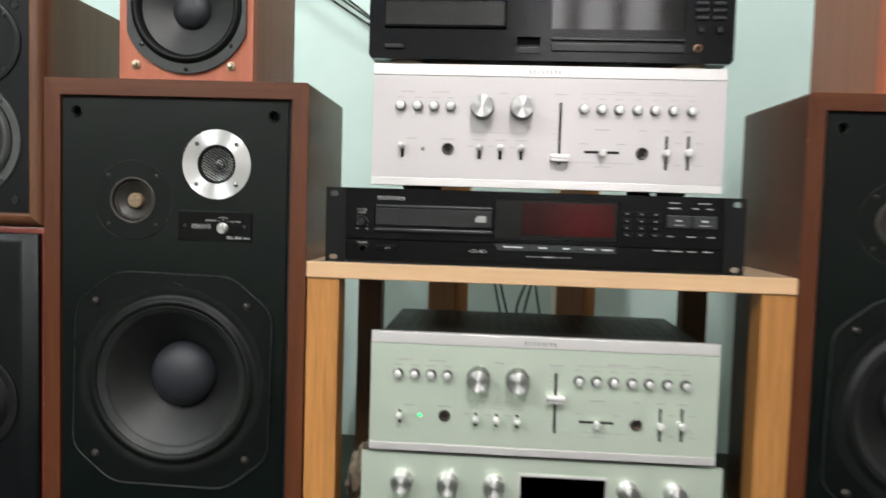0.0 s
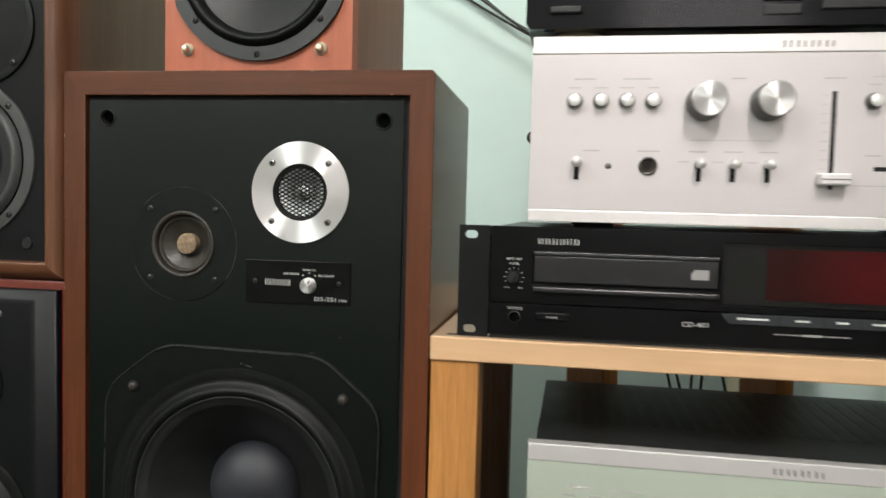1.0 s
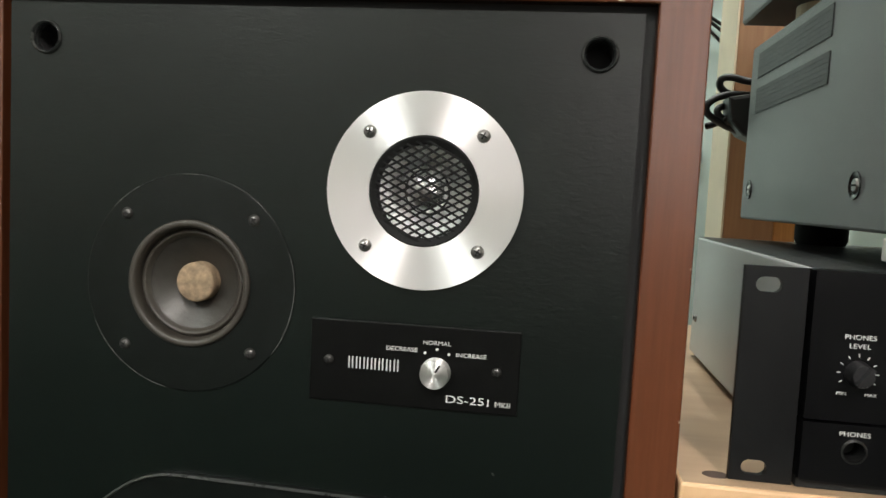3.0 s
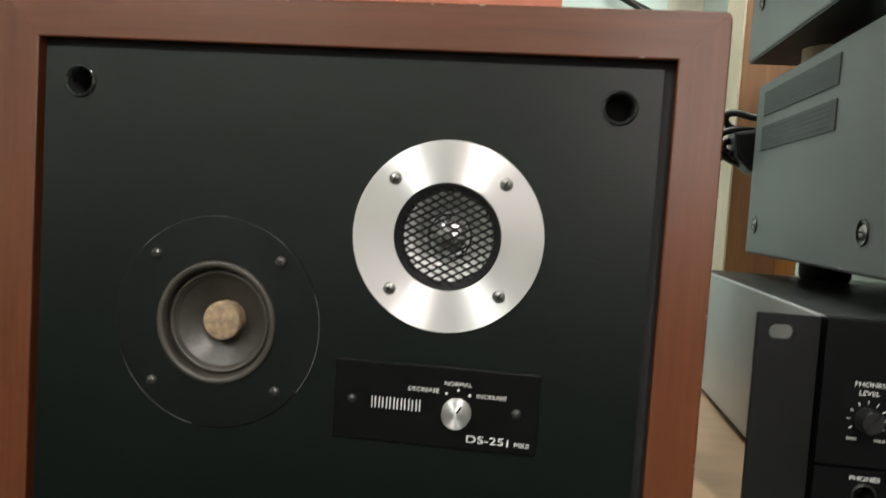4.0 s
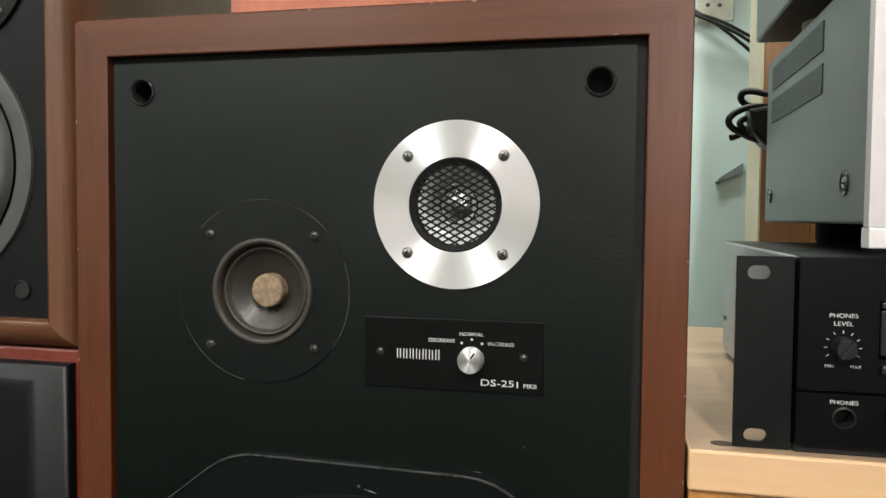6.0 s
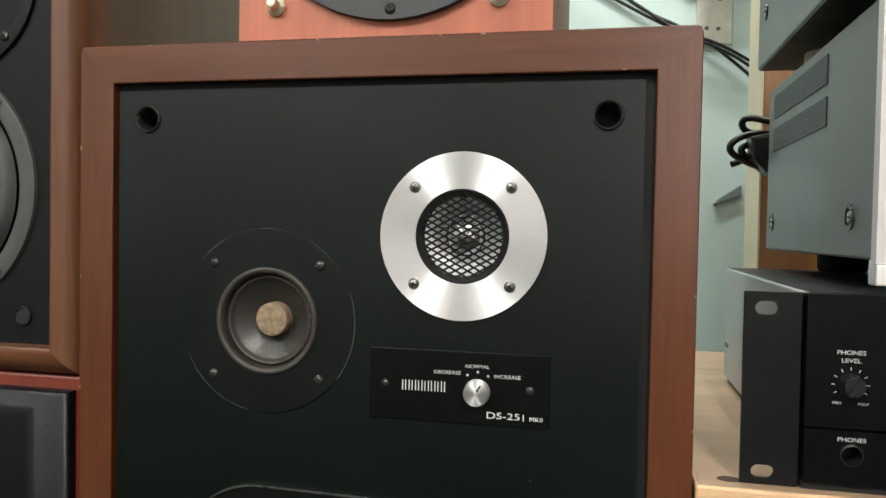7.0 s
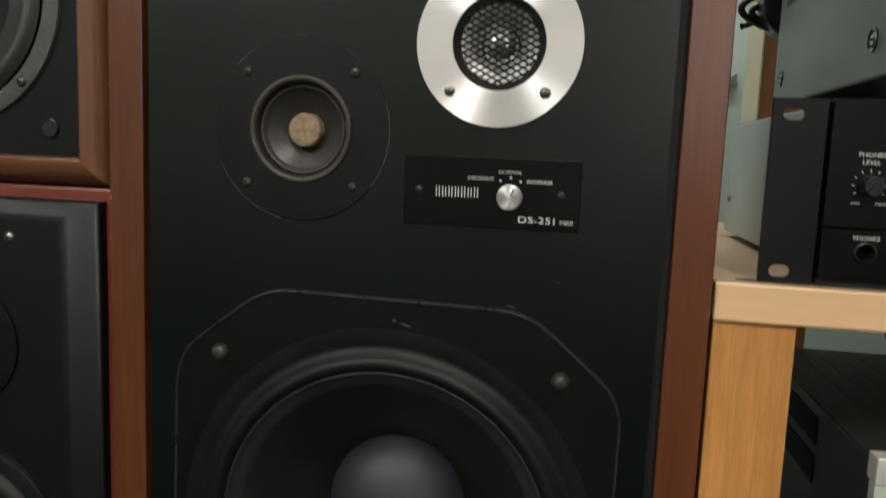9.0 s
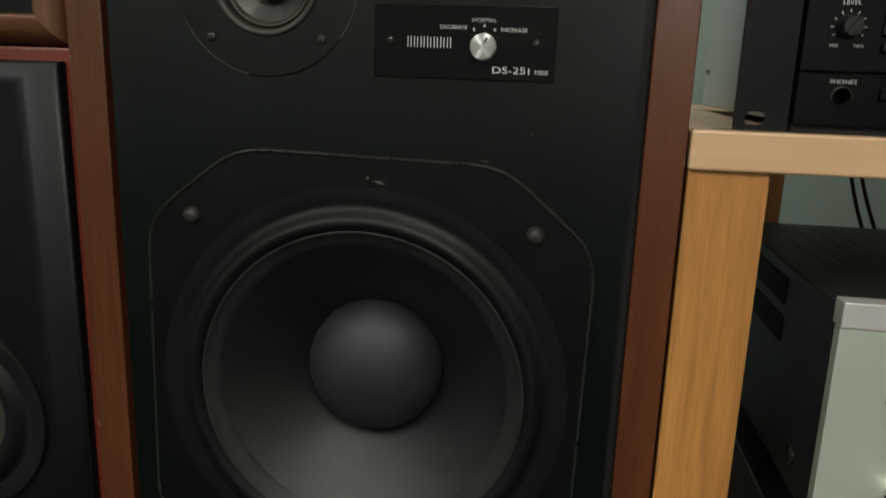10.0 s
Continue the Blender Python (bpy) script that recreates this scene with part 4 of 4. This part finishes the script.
    bars([(0.038, 0.046), (0.058, 0.066), (0.077, 0.086), (0.098, 0.106), (0.118, 0.126), (0.138, 0.146), (0.158, 0.167)], f + 0.1035, 0.0009, 0, g, a)
    bars([(-0.160, -0.148), (-0.120, -0.104), (-0.083, -0.070), (-0.058, -0.045), (-0.034, -0.021)], f + 0.0545, 0.0010, 0, g, a)
    bars([(-0.085, -0.024)], f + 0.0630, 0.0005, 0, g, a)
    bars([(-0.090, -0.082), (-0.066, -0.058), (-0.042, -0.034)], f + 0.0470, 0.0009, 0, g, a)
    bars([(0.055, 0.072), (0.105, 0.113), (0.130, 0.141), (0.154, 0.166)], f + 0.0690, 0.0010, 0, g, a)
    bars([(0.038, 0.048), (0.080, 0.090)], f + 0.0530, 0.0009, 0, g, a)
    bars([(0.020, 0.100)], f + 0.0315, 0.0006, 0, g, a)
    bars([(0.055, 0.074)], f + 0.0270, 0.0010, 0, g, a)
    bars([(0.145, 0.152), (0.168, 0.176)], f + 0.0560, 0.0009, 0, g, a)
    bars([(0.145, 0.152), (0.168, 0.176)], f + 0.0310, 0.0009, 0, g, a)
    ticks = bmesh.new()
    for k in range(11):
        z = f + 0.0300 + k * 0.0066
        box(0.0075, 0.0125, -0.0001, 0.0003, z - 0.0002, z + 0.0002, bm=ticks)
    part("scale", ticks, g, a)
    return a


build_amp(pose(0.058, 0.865, 0.519), 0.004, 0.0355, False, "silver stereo amplifier resting on a black compact disc player", PRINTGREY)
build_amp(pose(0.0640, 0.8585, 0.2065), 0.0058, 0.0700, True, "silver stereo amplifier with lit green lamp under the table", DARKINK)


# ---- silver tuner at the bottom ----
def build_tuner():
    a = thing("stereo_tuner", pose(0.065, 0.865, 0.058), "silver tuner with dark window on the lower board", "tuner")
    z0, z1 = 0.012, 0.1485
    win = rect_pts(-0.0215, 0.0775, 0.078, 0.1285)
    part("face_plate", pierced(rect_pts(-0.2105, 0.2105, z0, z1), [win], 0, 0.006), SILVER_GREENLIT, a, "brushed silver face plate")
    part("window", box(-0.023, 0.079, 0.0065, 0.009, 0.076, 0.130), SMOKE, a, "dark display window")
    fr = bmesh.new()
    for x0, x1, za, zb in ((-0.0235, 0.0795, 0.1285, 0.131), (-0.0235, 0.0795, 0.0755, 0.078), (-0.0235, -0.0215, 0.078, 0.1285), (0.0775, 0.0795, 0.078, 0.1285)):
        box(x0, x1, -0.0012, 0.004, za, zb, bm=fr)
    part("window_frame", fr, SILVERLIP, a)
    part("body", box(-0.203, 0.203, 0.0065, 0.27, z0 + 0.002, z1 - 0.002, 0.0015), BLACKSTEEL, a, "black steel case")
    for x in (-0.161, -0.107, -0.0525, 0.103, 0.157):
        smooth(part("rotary_knob", lathe([(0, -0.017), (0.0112, -0.017), (0.0120, -0.0162), (0.0124, -0.003), (0.0126, 0)], x, 0.1165, 44), KNOBMETAL, a, "turned metal knob"), 40)
    for x in (-0.16, 0.16):
        for y in (0.03, 0.23):
            part("foot", box(x - 0.015, x + 0.015, y - 0.015, y + 0.015, 0, z0 + 0.002, 0.002), GAP, a)
    return a


build_tuner()


# ---- rack compact disc player on the table ----
def build_rack_player():
    a = thing("rack_disc_player", pose(0.046, 0.866, 0.431), "black rack-mount compact disc player with red display on the table", "disc player")
    H = 0.0878
    for sx in (-1, 1):
        hs = [slot_pts(sx * 0.2315, 0.0805, 0.0100, 0.0062), slot_pts(sx * 0.2315, 0.0062, 0.0100, 0.0062)]
        e = part("rack_ear", pierced(rect_pts(*sorted((sx * 0.241, sx * 0.2168)), 0.0005, H), hs, 0.0005, 0.0035), EARBLACK, a, "black rack ear with slots")
    z_split = 0.0285
    holes = [rect_pts(-0.183, -0.045, 0.0440, 0.0695), rect_pts(-0.0430, 0.0985, 0.0335, 0.0800)]
    part("upper_face", pierced(rect_pts(-0.2154, 0.2154, z_split + 0.0006, H), holes, -0.003, 0.006), BLACKFACE, a, "black face with white print")
    jack = [ring_pts(-0.196, 0.0175, 0.0040, 24)]
    part("lower_face", pierced(rect_pts(-0.2154, 0.2154, 0.0045, z_split - 0.0006), jack, -0.003, 0.006), BLACKFACE, a, "black lower face")
    part("base_strip", box(-0.2154, 0.2154, -0.0005, 0.006, 0.0005, 0.0042), GAP, a)
    part("face_backing", box(-0.2185, 0.2185, 0.0062, 0.009, 0.002, H - 0.001), GAP, a)
    y = -0.003
    tr = part("disc_tray", box(-0.182, -0.046, -0.002, 0.006, 0.0450, 0.0655, 0.0008), TRAY, a, "closed charcoal disc tray")
    part("tray_top_edge", box(-0.182, -0.046, -0.0035, 0.006, 0.0660, 0.0690, 0.0008), GREYBTN, a)
    part("tray_lip", box(-0.1825, -0.0455, -0.0065, -0.0031, 0.0375, 0.0420, 0.0012), TRAY, a, "charcoal tray lip")
    part("disc_mark", prism([(-0.0655, 0.0515), (-0.0530, 0.0515), (-0.0530, 0.0590), (-0.0630, 0.0590), (-0.0655, 0.0560)], -0.0023, -0.0018), GREYINK, a)
    win = part("display_window", box(-0.0425, 0.098, 0.001, 0.004, 0.0340, 0.0795), SMOKE, a, "smoked display window")
    part("red_display", box(-0.012, 0.094, 0.0002, 0.0012, 0.0385, 0.0765), REDLIT, a, "red lit display")
    part("sensor_window", box(-0.040, -0.015, 0.0002, 0.0012, 0.0480, 0.0690), SMOKE, a)
    strip = prism([(-0.0440, 0.0280), (-0.0380, 0.0205), (0.0960, 0.0205), (0.0960, 0.0280)], y - 0.0012, y + 0.001)
    part("button_strip", strip, GREYBTN, a, "grey button strip")
    for x0, x1 in ((-0.032, -0.010), (0.008, 0.018), (0.036, 0.044), (0.060, 0.072), (0.080, 0.092)):
        bars([(x0, x1)], 0.0245, 0.0014, y - 0.0012, WHITEINK, a)
    seams = bmesh.new()
    for x in (-0.003, 0.028, 0.052, 0.0755):
        box(x - 0.0003, x + 0.0003, y - 0.0015, y, 0.0207, 0.0278, bm=seams)
    part("button_seams", seams, GAP, a)
    bars([(-0.006, 0.046)], 0.0140, 0.0007, y, GREYINK, a)
    bars([(0.014, 0.027)], 0.0140, 0.0014, y, WHITEINK, a)
    mark_blocks(-0.1795, -0.1470, 6, 0.0768, 0.0046, y, WHITEINK, a)
    lettering("CD-401", 0.0052, -0.0610, 0.0180, y, WHITEINK, a, stretch=1.2)
    lettering("PHONES", 0.0027, -0.1972, 0.0625, y, WHITEINK, a, stretch=1.15)
    lettering("LEVEL", 0.0027, -0.1972, 0.0590, y, WHITEINK, a, stretch=1.15)
    lettering("MIN", 0.0019, -0.2025, 0.0402, y, WHITEINK, a, stretch=1.1)
    lettering("MAX", 0.0019, -0.1918, 0.0402, y, WHITEINK, a, stretch=1.1)
    lettering("PHONES", 0.0027, -0.1960, 0.0242, y, WHITEINK, a, stretch=1.15)
    tk = bmesh.new()
    for k in range(9):
        ang = radians(-120 + 30 * k)
        m = Matrix.Translation((-0.1972 + 0.0070 * math.sin(ang), y - 0.0001, 0.0485 + 0.0070 * math.cos(ang))) @ Matrix.Rotation(ang, 4, "Y") @ Matrix.Diagonal((0.0003, 0.0003, 0.0014, 1))
        bmesh.ops.create_cube(tk, size=1, matrix=m)
    part("dial_ticks", tk, WHITEINK, a)
    kn = smooth(part("level_knob", lathe([(0, y - 0.0065), (0.0040, y - 0.0065), (0.0046, y - 0.005), (0.0050, y)], -0.1972, 0.0485, 28), TRAY, a, "small black level knob"), 40)
    rb = bmesh.new()
    bmesh.ops.create_cube(rb, size=1, matrix=Matrix.Translation((-0.1972, y - 0.0075, 0.0485)) @ Matrix.Rotation(radians(35), 4, "Y") @ Matrix.Diagonal((0.0016, 0.003, 0.0088, 1)))
    part("grip", rb, TRAY, kn)
    smooth(part("jack_rim", lathe([(0.0052, y), (0.0050, y - 0.0008), (0.0041, y - 0.0010), (0.0038, y + 0.002), (0.0036, y + 0.009)], -0.196, 0.0175, 28), GLOSSBLACK, a), 40)
    part("power_button", box(-0.1800, -0.1545, y - 0.002, y + 0.002, 0.0162, 0.0222, 0.0008), BLACKFACE, a, "black power button")
    lettering("POWER", 0.0021, -0.1672, 0.0185, y - 0.002, WHITEINK, a, stretch=1.2)
    for i in range(3):
        for j in range(4):
            x, z = 0.1075 + i * 0.016, 0.0665 - j * 0.0080
            part("number_button", box(x - 0.005, x + 0.005, y - 0.0012, y + 0.001, z - 0.0026, z + 0.0026, 0.0006), BLACKFACE, a)
            bars([(x - 0.0014, x + 0.0010)], z, 0.0014, y - 0.0012, GREYINK, a)
    for x in (0.1655, 0.1945):
        part("transport_button", box(x - 0.0135, x + 0.0135, y - 0.002, y + 0.001, 0.0520, 0.0665, 0.001), GREYBTN, a, "grey transport button")
        bars([(x - 0.004, x + 0.003)], 0.0605, 0.0022, y - 0.002, FAINTINK, a)
        bars([(x - 0.006, x + 0.006)], 0.0555, 0.0010, y - 0.002, GREYINK, a)
    for z, xs in ((0.0805, ((0.154, 0.166), (0.186, 0.200))), (0.0745, ((0.153, 0.167), (0.180, 0.187), (0.196, 0.203))), (0.0425, ((0.153, 0.160), (0.175, 0.185), (0.198, 0.206))), (0.0258, ((0.138, 0.153), (0.157, 0.170), (0.176, 0.186), (0.194, 0.205)))):
        bars(xs, z, 0.0014, y, GREYINK, a)
    part("case", box(-0.2115, 0.2115, 0.0092, 0.256, 0.004, H - 0.0006, 0.0012), LIGHTSTEEL, a, "light grey steel case")
    part("case_lid", box(-0.2105, 0.2105, 0.0094, 0.255, H - 0.0008, H - 0.0002), BLACKSTEEL, a, "black lid")
    for yy in (0.240,):
        ob = screw(0, 0, 0, 0.0030, DARKSTEEL, a, 16)
        ob.matrix_local = pose(-0.2116, yy, 0.030, 0, 0, -90)
    for x in (-0.18, 0.18):
        for yy in (0.03, 0.22):
            part("foot", lathe([(0, 0), (0.012, 0), (0.012, 0.0042), (0, 0.0042)], 0, 0, 20), GAP, a).matrix_local = pose(x, yy, 0, 90, 0, 0)
    return a


build_rack_player()


# ---- large disc player on top ----
def build_top_player():
    a = thing("disc_player", pose(0.057, 0.859, 0.6548), "black compact disc player stacked on the upper silver amplifier", "disc player")
    f, H = 0.0125, 0.125
    W = 0.2045
    holes = [rect_pts(-0.187, -0.048, f + 0.034, f + 0.066), rect_pts(0.002, 0.150, f + 0.0360, f + 0.0830), rect_pts(-0.036, -0.010, f + 0.0170, f + 0.0265)]
    out = [(-W, f + 0.004), (-W + 0.003, f), (W - 0.003, f), (W, f + 0.004), (W, f + H), (-W, f + H)]
    part("face", pierced(out, holes, 0, 0.010), GLOSSFACE, a, "glossy black face")
    part("face_backing", box(-W + 0.003, W - 0.003, 0.0102, 0.014, f + 0.002, f + H - 0.002), GAP, a)
    part("disc_tray", box(-0.1865, -0.0485, -0.004, 0.008, f + 0.0350, f + 0.0655, 0.003), GLOSSBLACK, a, "closed glossy disc tray")
    part("display_window", box(0.0025, 0.1495, 0.002, 0.008, f + 0.0365, f + 0.0825), SMOKE, a, "smoked display window")
    part("control_ridge", box(0.003, 0.150, -0.003, 0.001, f + 0.0225, f + 0.0265, 0.0012), GLOSSBLACK, a)
    part("control_flap", box(0.003, 0.150, -0.002, 0.001, f + 0.0105, f + 0.0200, 0.0012), TRAY, a)
    part("power_button", box(-0.187, -0.163, -0.003, 0.001, f + 0.0105, f + 0.0165, 0.0015), TRAY, a)
    part("timer_switch", box(-0.036, -0.010, -0.001, 0.001, f + 0.0075, f + 0.0150, 0.0008), TRAY, a)
    for i in range(2):
        for j in range(4):
            x, z = 0.168 + i * 0.019, f + 0.0500 + j * 0.008
            part("function_button", box(x - 0.007, x + 0.007, -0.0025, 0.001, z - 0.002, z + 0.002, 0.0008), TRAY, a)
        smooth(part("round_button", lathe([(0, -0.004), (0.003, -0.004), (0.0038, -0.003), (0.004, 0.001)], 0.167 + i * 0.0205, f + 0.0365, 20), GLOSSBLACK, a), 40)
    smooth(part("headphone_jack", lathe([(0.0048, 0.0), (0.0046, -0.001), (0.0034, -0.0014), (0.0030, 0.0005)], 0.165, f + 0.0165, 26), COPPER, a, "copper-ringed jack"), 40)
    part("jack_hole", lathe([(0, -0.0002), (0.0032, -0.0002)], 0.165, f + 0.0165, 18), GAP, a)
    part("case", box(-0.2040, 0.2040, 0.0145, 0.262, f + 0.003, f + H, 0.0015), GREYSTEEL, a, "grey steel case")
    part("underside", box(-0.2030, 0.2030, 0.016, 0.260, f + 0.0022, f + 0.0028), BLACKSTEEL, a)
    for y in (0.06, 0.235):
        side_screw(a, -1, -0.2041, y, f + 0.040, 0.0060)
    for x in (-0.165, 0.165):
        for y in (0.04, 0.205):
            part("foot", lathe([(0, 0), (0.017, 0), (0.019, 0.003), (0.019, f + 0.003), (0, f + 0.003)], 0, 0, 24), CREAM, a, "pale plastic foot").matrix_local = pose(x, y, 0, 90, 0, 0)
    return a


build_top_player()

# ---- posts, brackets and cables at the wall ----
for x in (-0.107, 0.117):
    p = thing("rack_post", pose(x, 1.31, 0), "brown wooden post with cream side behind the table", "post", "rack posts")
    part("timber", box(0.0, 0.046, 0, 0.0745, 0, 1.6, 0.001), POSTWOOD, p)
    # thin strip colours the post's left side cream
    part("cream_edge", box(-0.002, -0.0002, 0, 0.0745, 0, 1.6), CREAM, p, "cream side strip")
    part("batten", box(0.0464, 0.067, 0.003, 0.0745, 0, 1.6, 0.001), OAK, p, "lighter batten")
b = thing("wall_board", pose(-0.163, 1.552, 0.869), "pale tan board fixed to the turquoise wall", "board")
part("board", box(0, 0.090, 0, 0.0225, 0, 0.14, 0.001), PALETAN, b)
# screws and a plastic strip on the wall
w = thing("wall_plate", pose(-0.130, 1.5748, 0.822), "cream wall plate with loose screws", "wall plate")
part("plate", box(-0.016, 0.030, -0.003, 0, -0.022, 0.050, 0.001), OFFWHITE, w)
for dx, dz in ((-0.003, 0.0), (0.012, -0.001), (0.014, 0.038)):
    screw(dx, dz, -0.003, 0.0030, DARKSTEEL, w)
h = thing("plastic_strip", pose(-0.1175, 1.568, 0.586), "grey plastic strip fixed to the wall", "strip")
part("strip", prism([(0, 0), (0.034, 0.012), (0.034, 0.025), (0.004, 0.005)], 0, 0.0065), GREYPLASTIC, h)
screw(0.0015, -0.001, 0.0, 0.003, DARKSTEEL, h)


def cable_thing(name, label, runs, r):
    t = thing(name, pose(0, 0, 0), label, "cable")
    for pts in runs:
        tube("strand", pts, r, CABLE, t)
    return t


cable_thing("speaker_cable", "black speaker cables sagging along the wall", (
    [(-0.46, 1.56, 1.00), (-0.40, 1.56, 0.955), (-0.333, 1.56, 0.912), (-0.292, 1.56, 0.886), (-0.231, 1.56, 0.849), (-0.167, 1.56, 0.814), (-0.121, 1.56, 0.800), (-0.080, 1.56, 0.775), (-0.03, 1.565, 0.745)],
    [(-0.44, 1.555, 1.01), (-0.39, 1.555, 0.965), (-0.330, 1.555, 0.924), (-0.269, 1.555, 0.884), (-0.224, 1.555, 0.852), (-0.170, 1.555, 0.814), (-0.112, 1.555, 0.788), (-0.078, 1.555, 0.766), (-0.03, 1.565, 0.73)],
    [(-0.42, 1.568, 1.02), (-0.35, 1.568, 0.950), (-0.275, 1.568, 0.896), (-0.215, 1.568, 0.846), (-0.160, 1.568, 0.822), (-0.10, 1.568, 0.78), (-0.05, 1.568, 0.73)]), 0.0022)
coil = (
    [(-0.105, 1.150, 0.634), (-0.130, 1.158, 0.636), (-0.141, 1.160, 0.640), (-0.149, 1.162, 0.640), (-0.151, 1.164, 0.635), (-0.147, 1.166, 0.630), (-0.139, 1.166, 0.627), (-0.105, 1.160, 0.622)],
    [(-0.105, 1.165, 0.626), (-0.132, 1.160, 0.627), (-0.144, 1.158, 0.627), (-0.155, 1.157, 0.623), (-0.161, 1.157, 0.617), (-0.159, 1.158, 0.611), (-0.150, 1.160, 0.606), (-0.140, 1.162, 0.601), (-0.105, 1.160, 0.590)],
    [(-0.105, 1.170, 0.620), (-0.137, 1.168, 0.620), (-0.149, 1.166, 0.618), (-0.151, 1.165, 0.613), (-0.144, 1.166, 0.607), (-0.105, 1.170, 0.598)],
    [(-0.105, 1.155, 0.613), (-0.134, 1.156, 0.613), (-0.146, 1.158, 0.608), (-0.140, 1.160, 0.604), (-0.105, 1.160, 0.606)],
    [(-0.105, 1.172, 0.611), (-0.142, 1.172, 0.611), (-0.150, 1.170, 0.605), (-0.157, 1.168, 0.603)])
bundle = cable_thing("cable_bundle", "black power cord bundled behind the upper amplifier", coil, 0.0028)
part("plug", prism([(-0.146, 0.6235), (-0.118, 0.6290), (-0.118, 0.5880), (-0.1345, 0.5955), (-0.1440, 0.6060)], 1.146, 1.170, 0.003), CABLE, bundle, "moulded black plug")
wire = cable_thing("hanging_wire", "thin black and red wire hanging beside the lower amplifier", ([(-0.118, 1.165, 0.322), (-0.128, 1.155, 0.321), (-0.1325, 1.15, 0.314), (-0.1360, 1.15, 0.292), (-0.1395, 1.15, 0.270), (-0.1385, 1.15, 0.245), (-0.137, 1.15, 0.15), (-0.136, 1.15, 0.058)],), 0.0013)
tube("red_strand", [(-0.1372, 1.1490, 0.276), (-0.1380, 1.1490, 0.260), (-0.1364, 1.1490, 0.240), (-0.1352, 1.1490, 0.15), (-0.1345, 1.1490, 0.058)], 0.0011, REDWIRE, wire)
cable_thing("signal_cable", "thin black signal cables hanging behind the lower amplifier", (
    [(-0.004, 1.27, 0.46), (0.004, 1.275, 0.40), (0.010, 1.27, 0.36), (0.022, 1.25, 0.31), (0.03, 1.2, 0.26)],
    [(0.010, 1.27, 0.46), (0.012, 1.275, 0.40), (0.020, 1.27, 0.36), (0.034, 1.25, 0.31), (0.04, 1.2, 0.26)],
    [(0.090, 1.27, 0.46), (0.082, 1.275, 0.40), (0.066, 1.27, 0.36), (0.055, 1.25, 0.31), (0.05, 1.2, 0.26)],
    [(0.074, 1.27, 0.46), (0.076, 1.275, 0.40), (0.078, 1.27, 0.36), (0.088, 1.25, 0.31), (0.09, 1.2, 0.26)],
    [(0.066, 1.27, 0.46), (0.072, 1.275, 0.40), (0.060, 1.27, 0.37), (0.042, 1.25, 0.33), (0.04, 1.2, 0.27)]), 0.0018)


# ---- clutter on the lower board ----
bag = thing("paper_bag", pose(-0.178, 1.10, 0.058), "crumpled brown bag lying on the lower board", "bag")
bm = bmesh.new()
bmesh.ops.create_icosphere(bm, subdivisions=4, radius=1)
for v in bm.verts:
    d = 1 + 0.28 * noise.noise(v.co * 2.2) + 0.12 * noise.noise(v.co * 6.0)
    v.co = Vector((v.co.x * 0.024 * d, v.co.y * 0.07 * d, max(0.0, 0.036 + v.co.z * 0.042 * d)))
part("crumpled_paper", bm, CLOTH, bag)
bx_ = thing("power_adapter", pose(0.288, 1.00, 0.058), "tall black power adapter standing on the lower board", "adapter")
part("housing", box(-0.012, 0.012, 0, 0.05, 0, 0.17, 0.003), GLOSSBLACK, bx_)
cable_thing("adapter_cable", "thin dark cable looping over a black adapter", ([(0.288, 1.02, 0.228), (0.292, 1.02, 0.262), (0.282, 1.06, 0.272), (0.27, 1.12, 0.24), (0.268, 1.16, 0.15), (0.268, 1.18, 0.062)],), 0.0022)
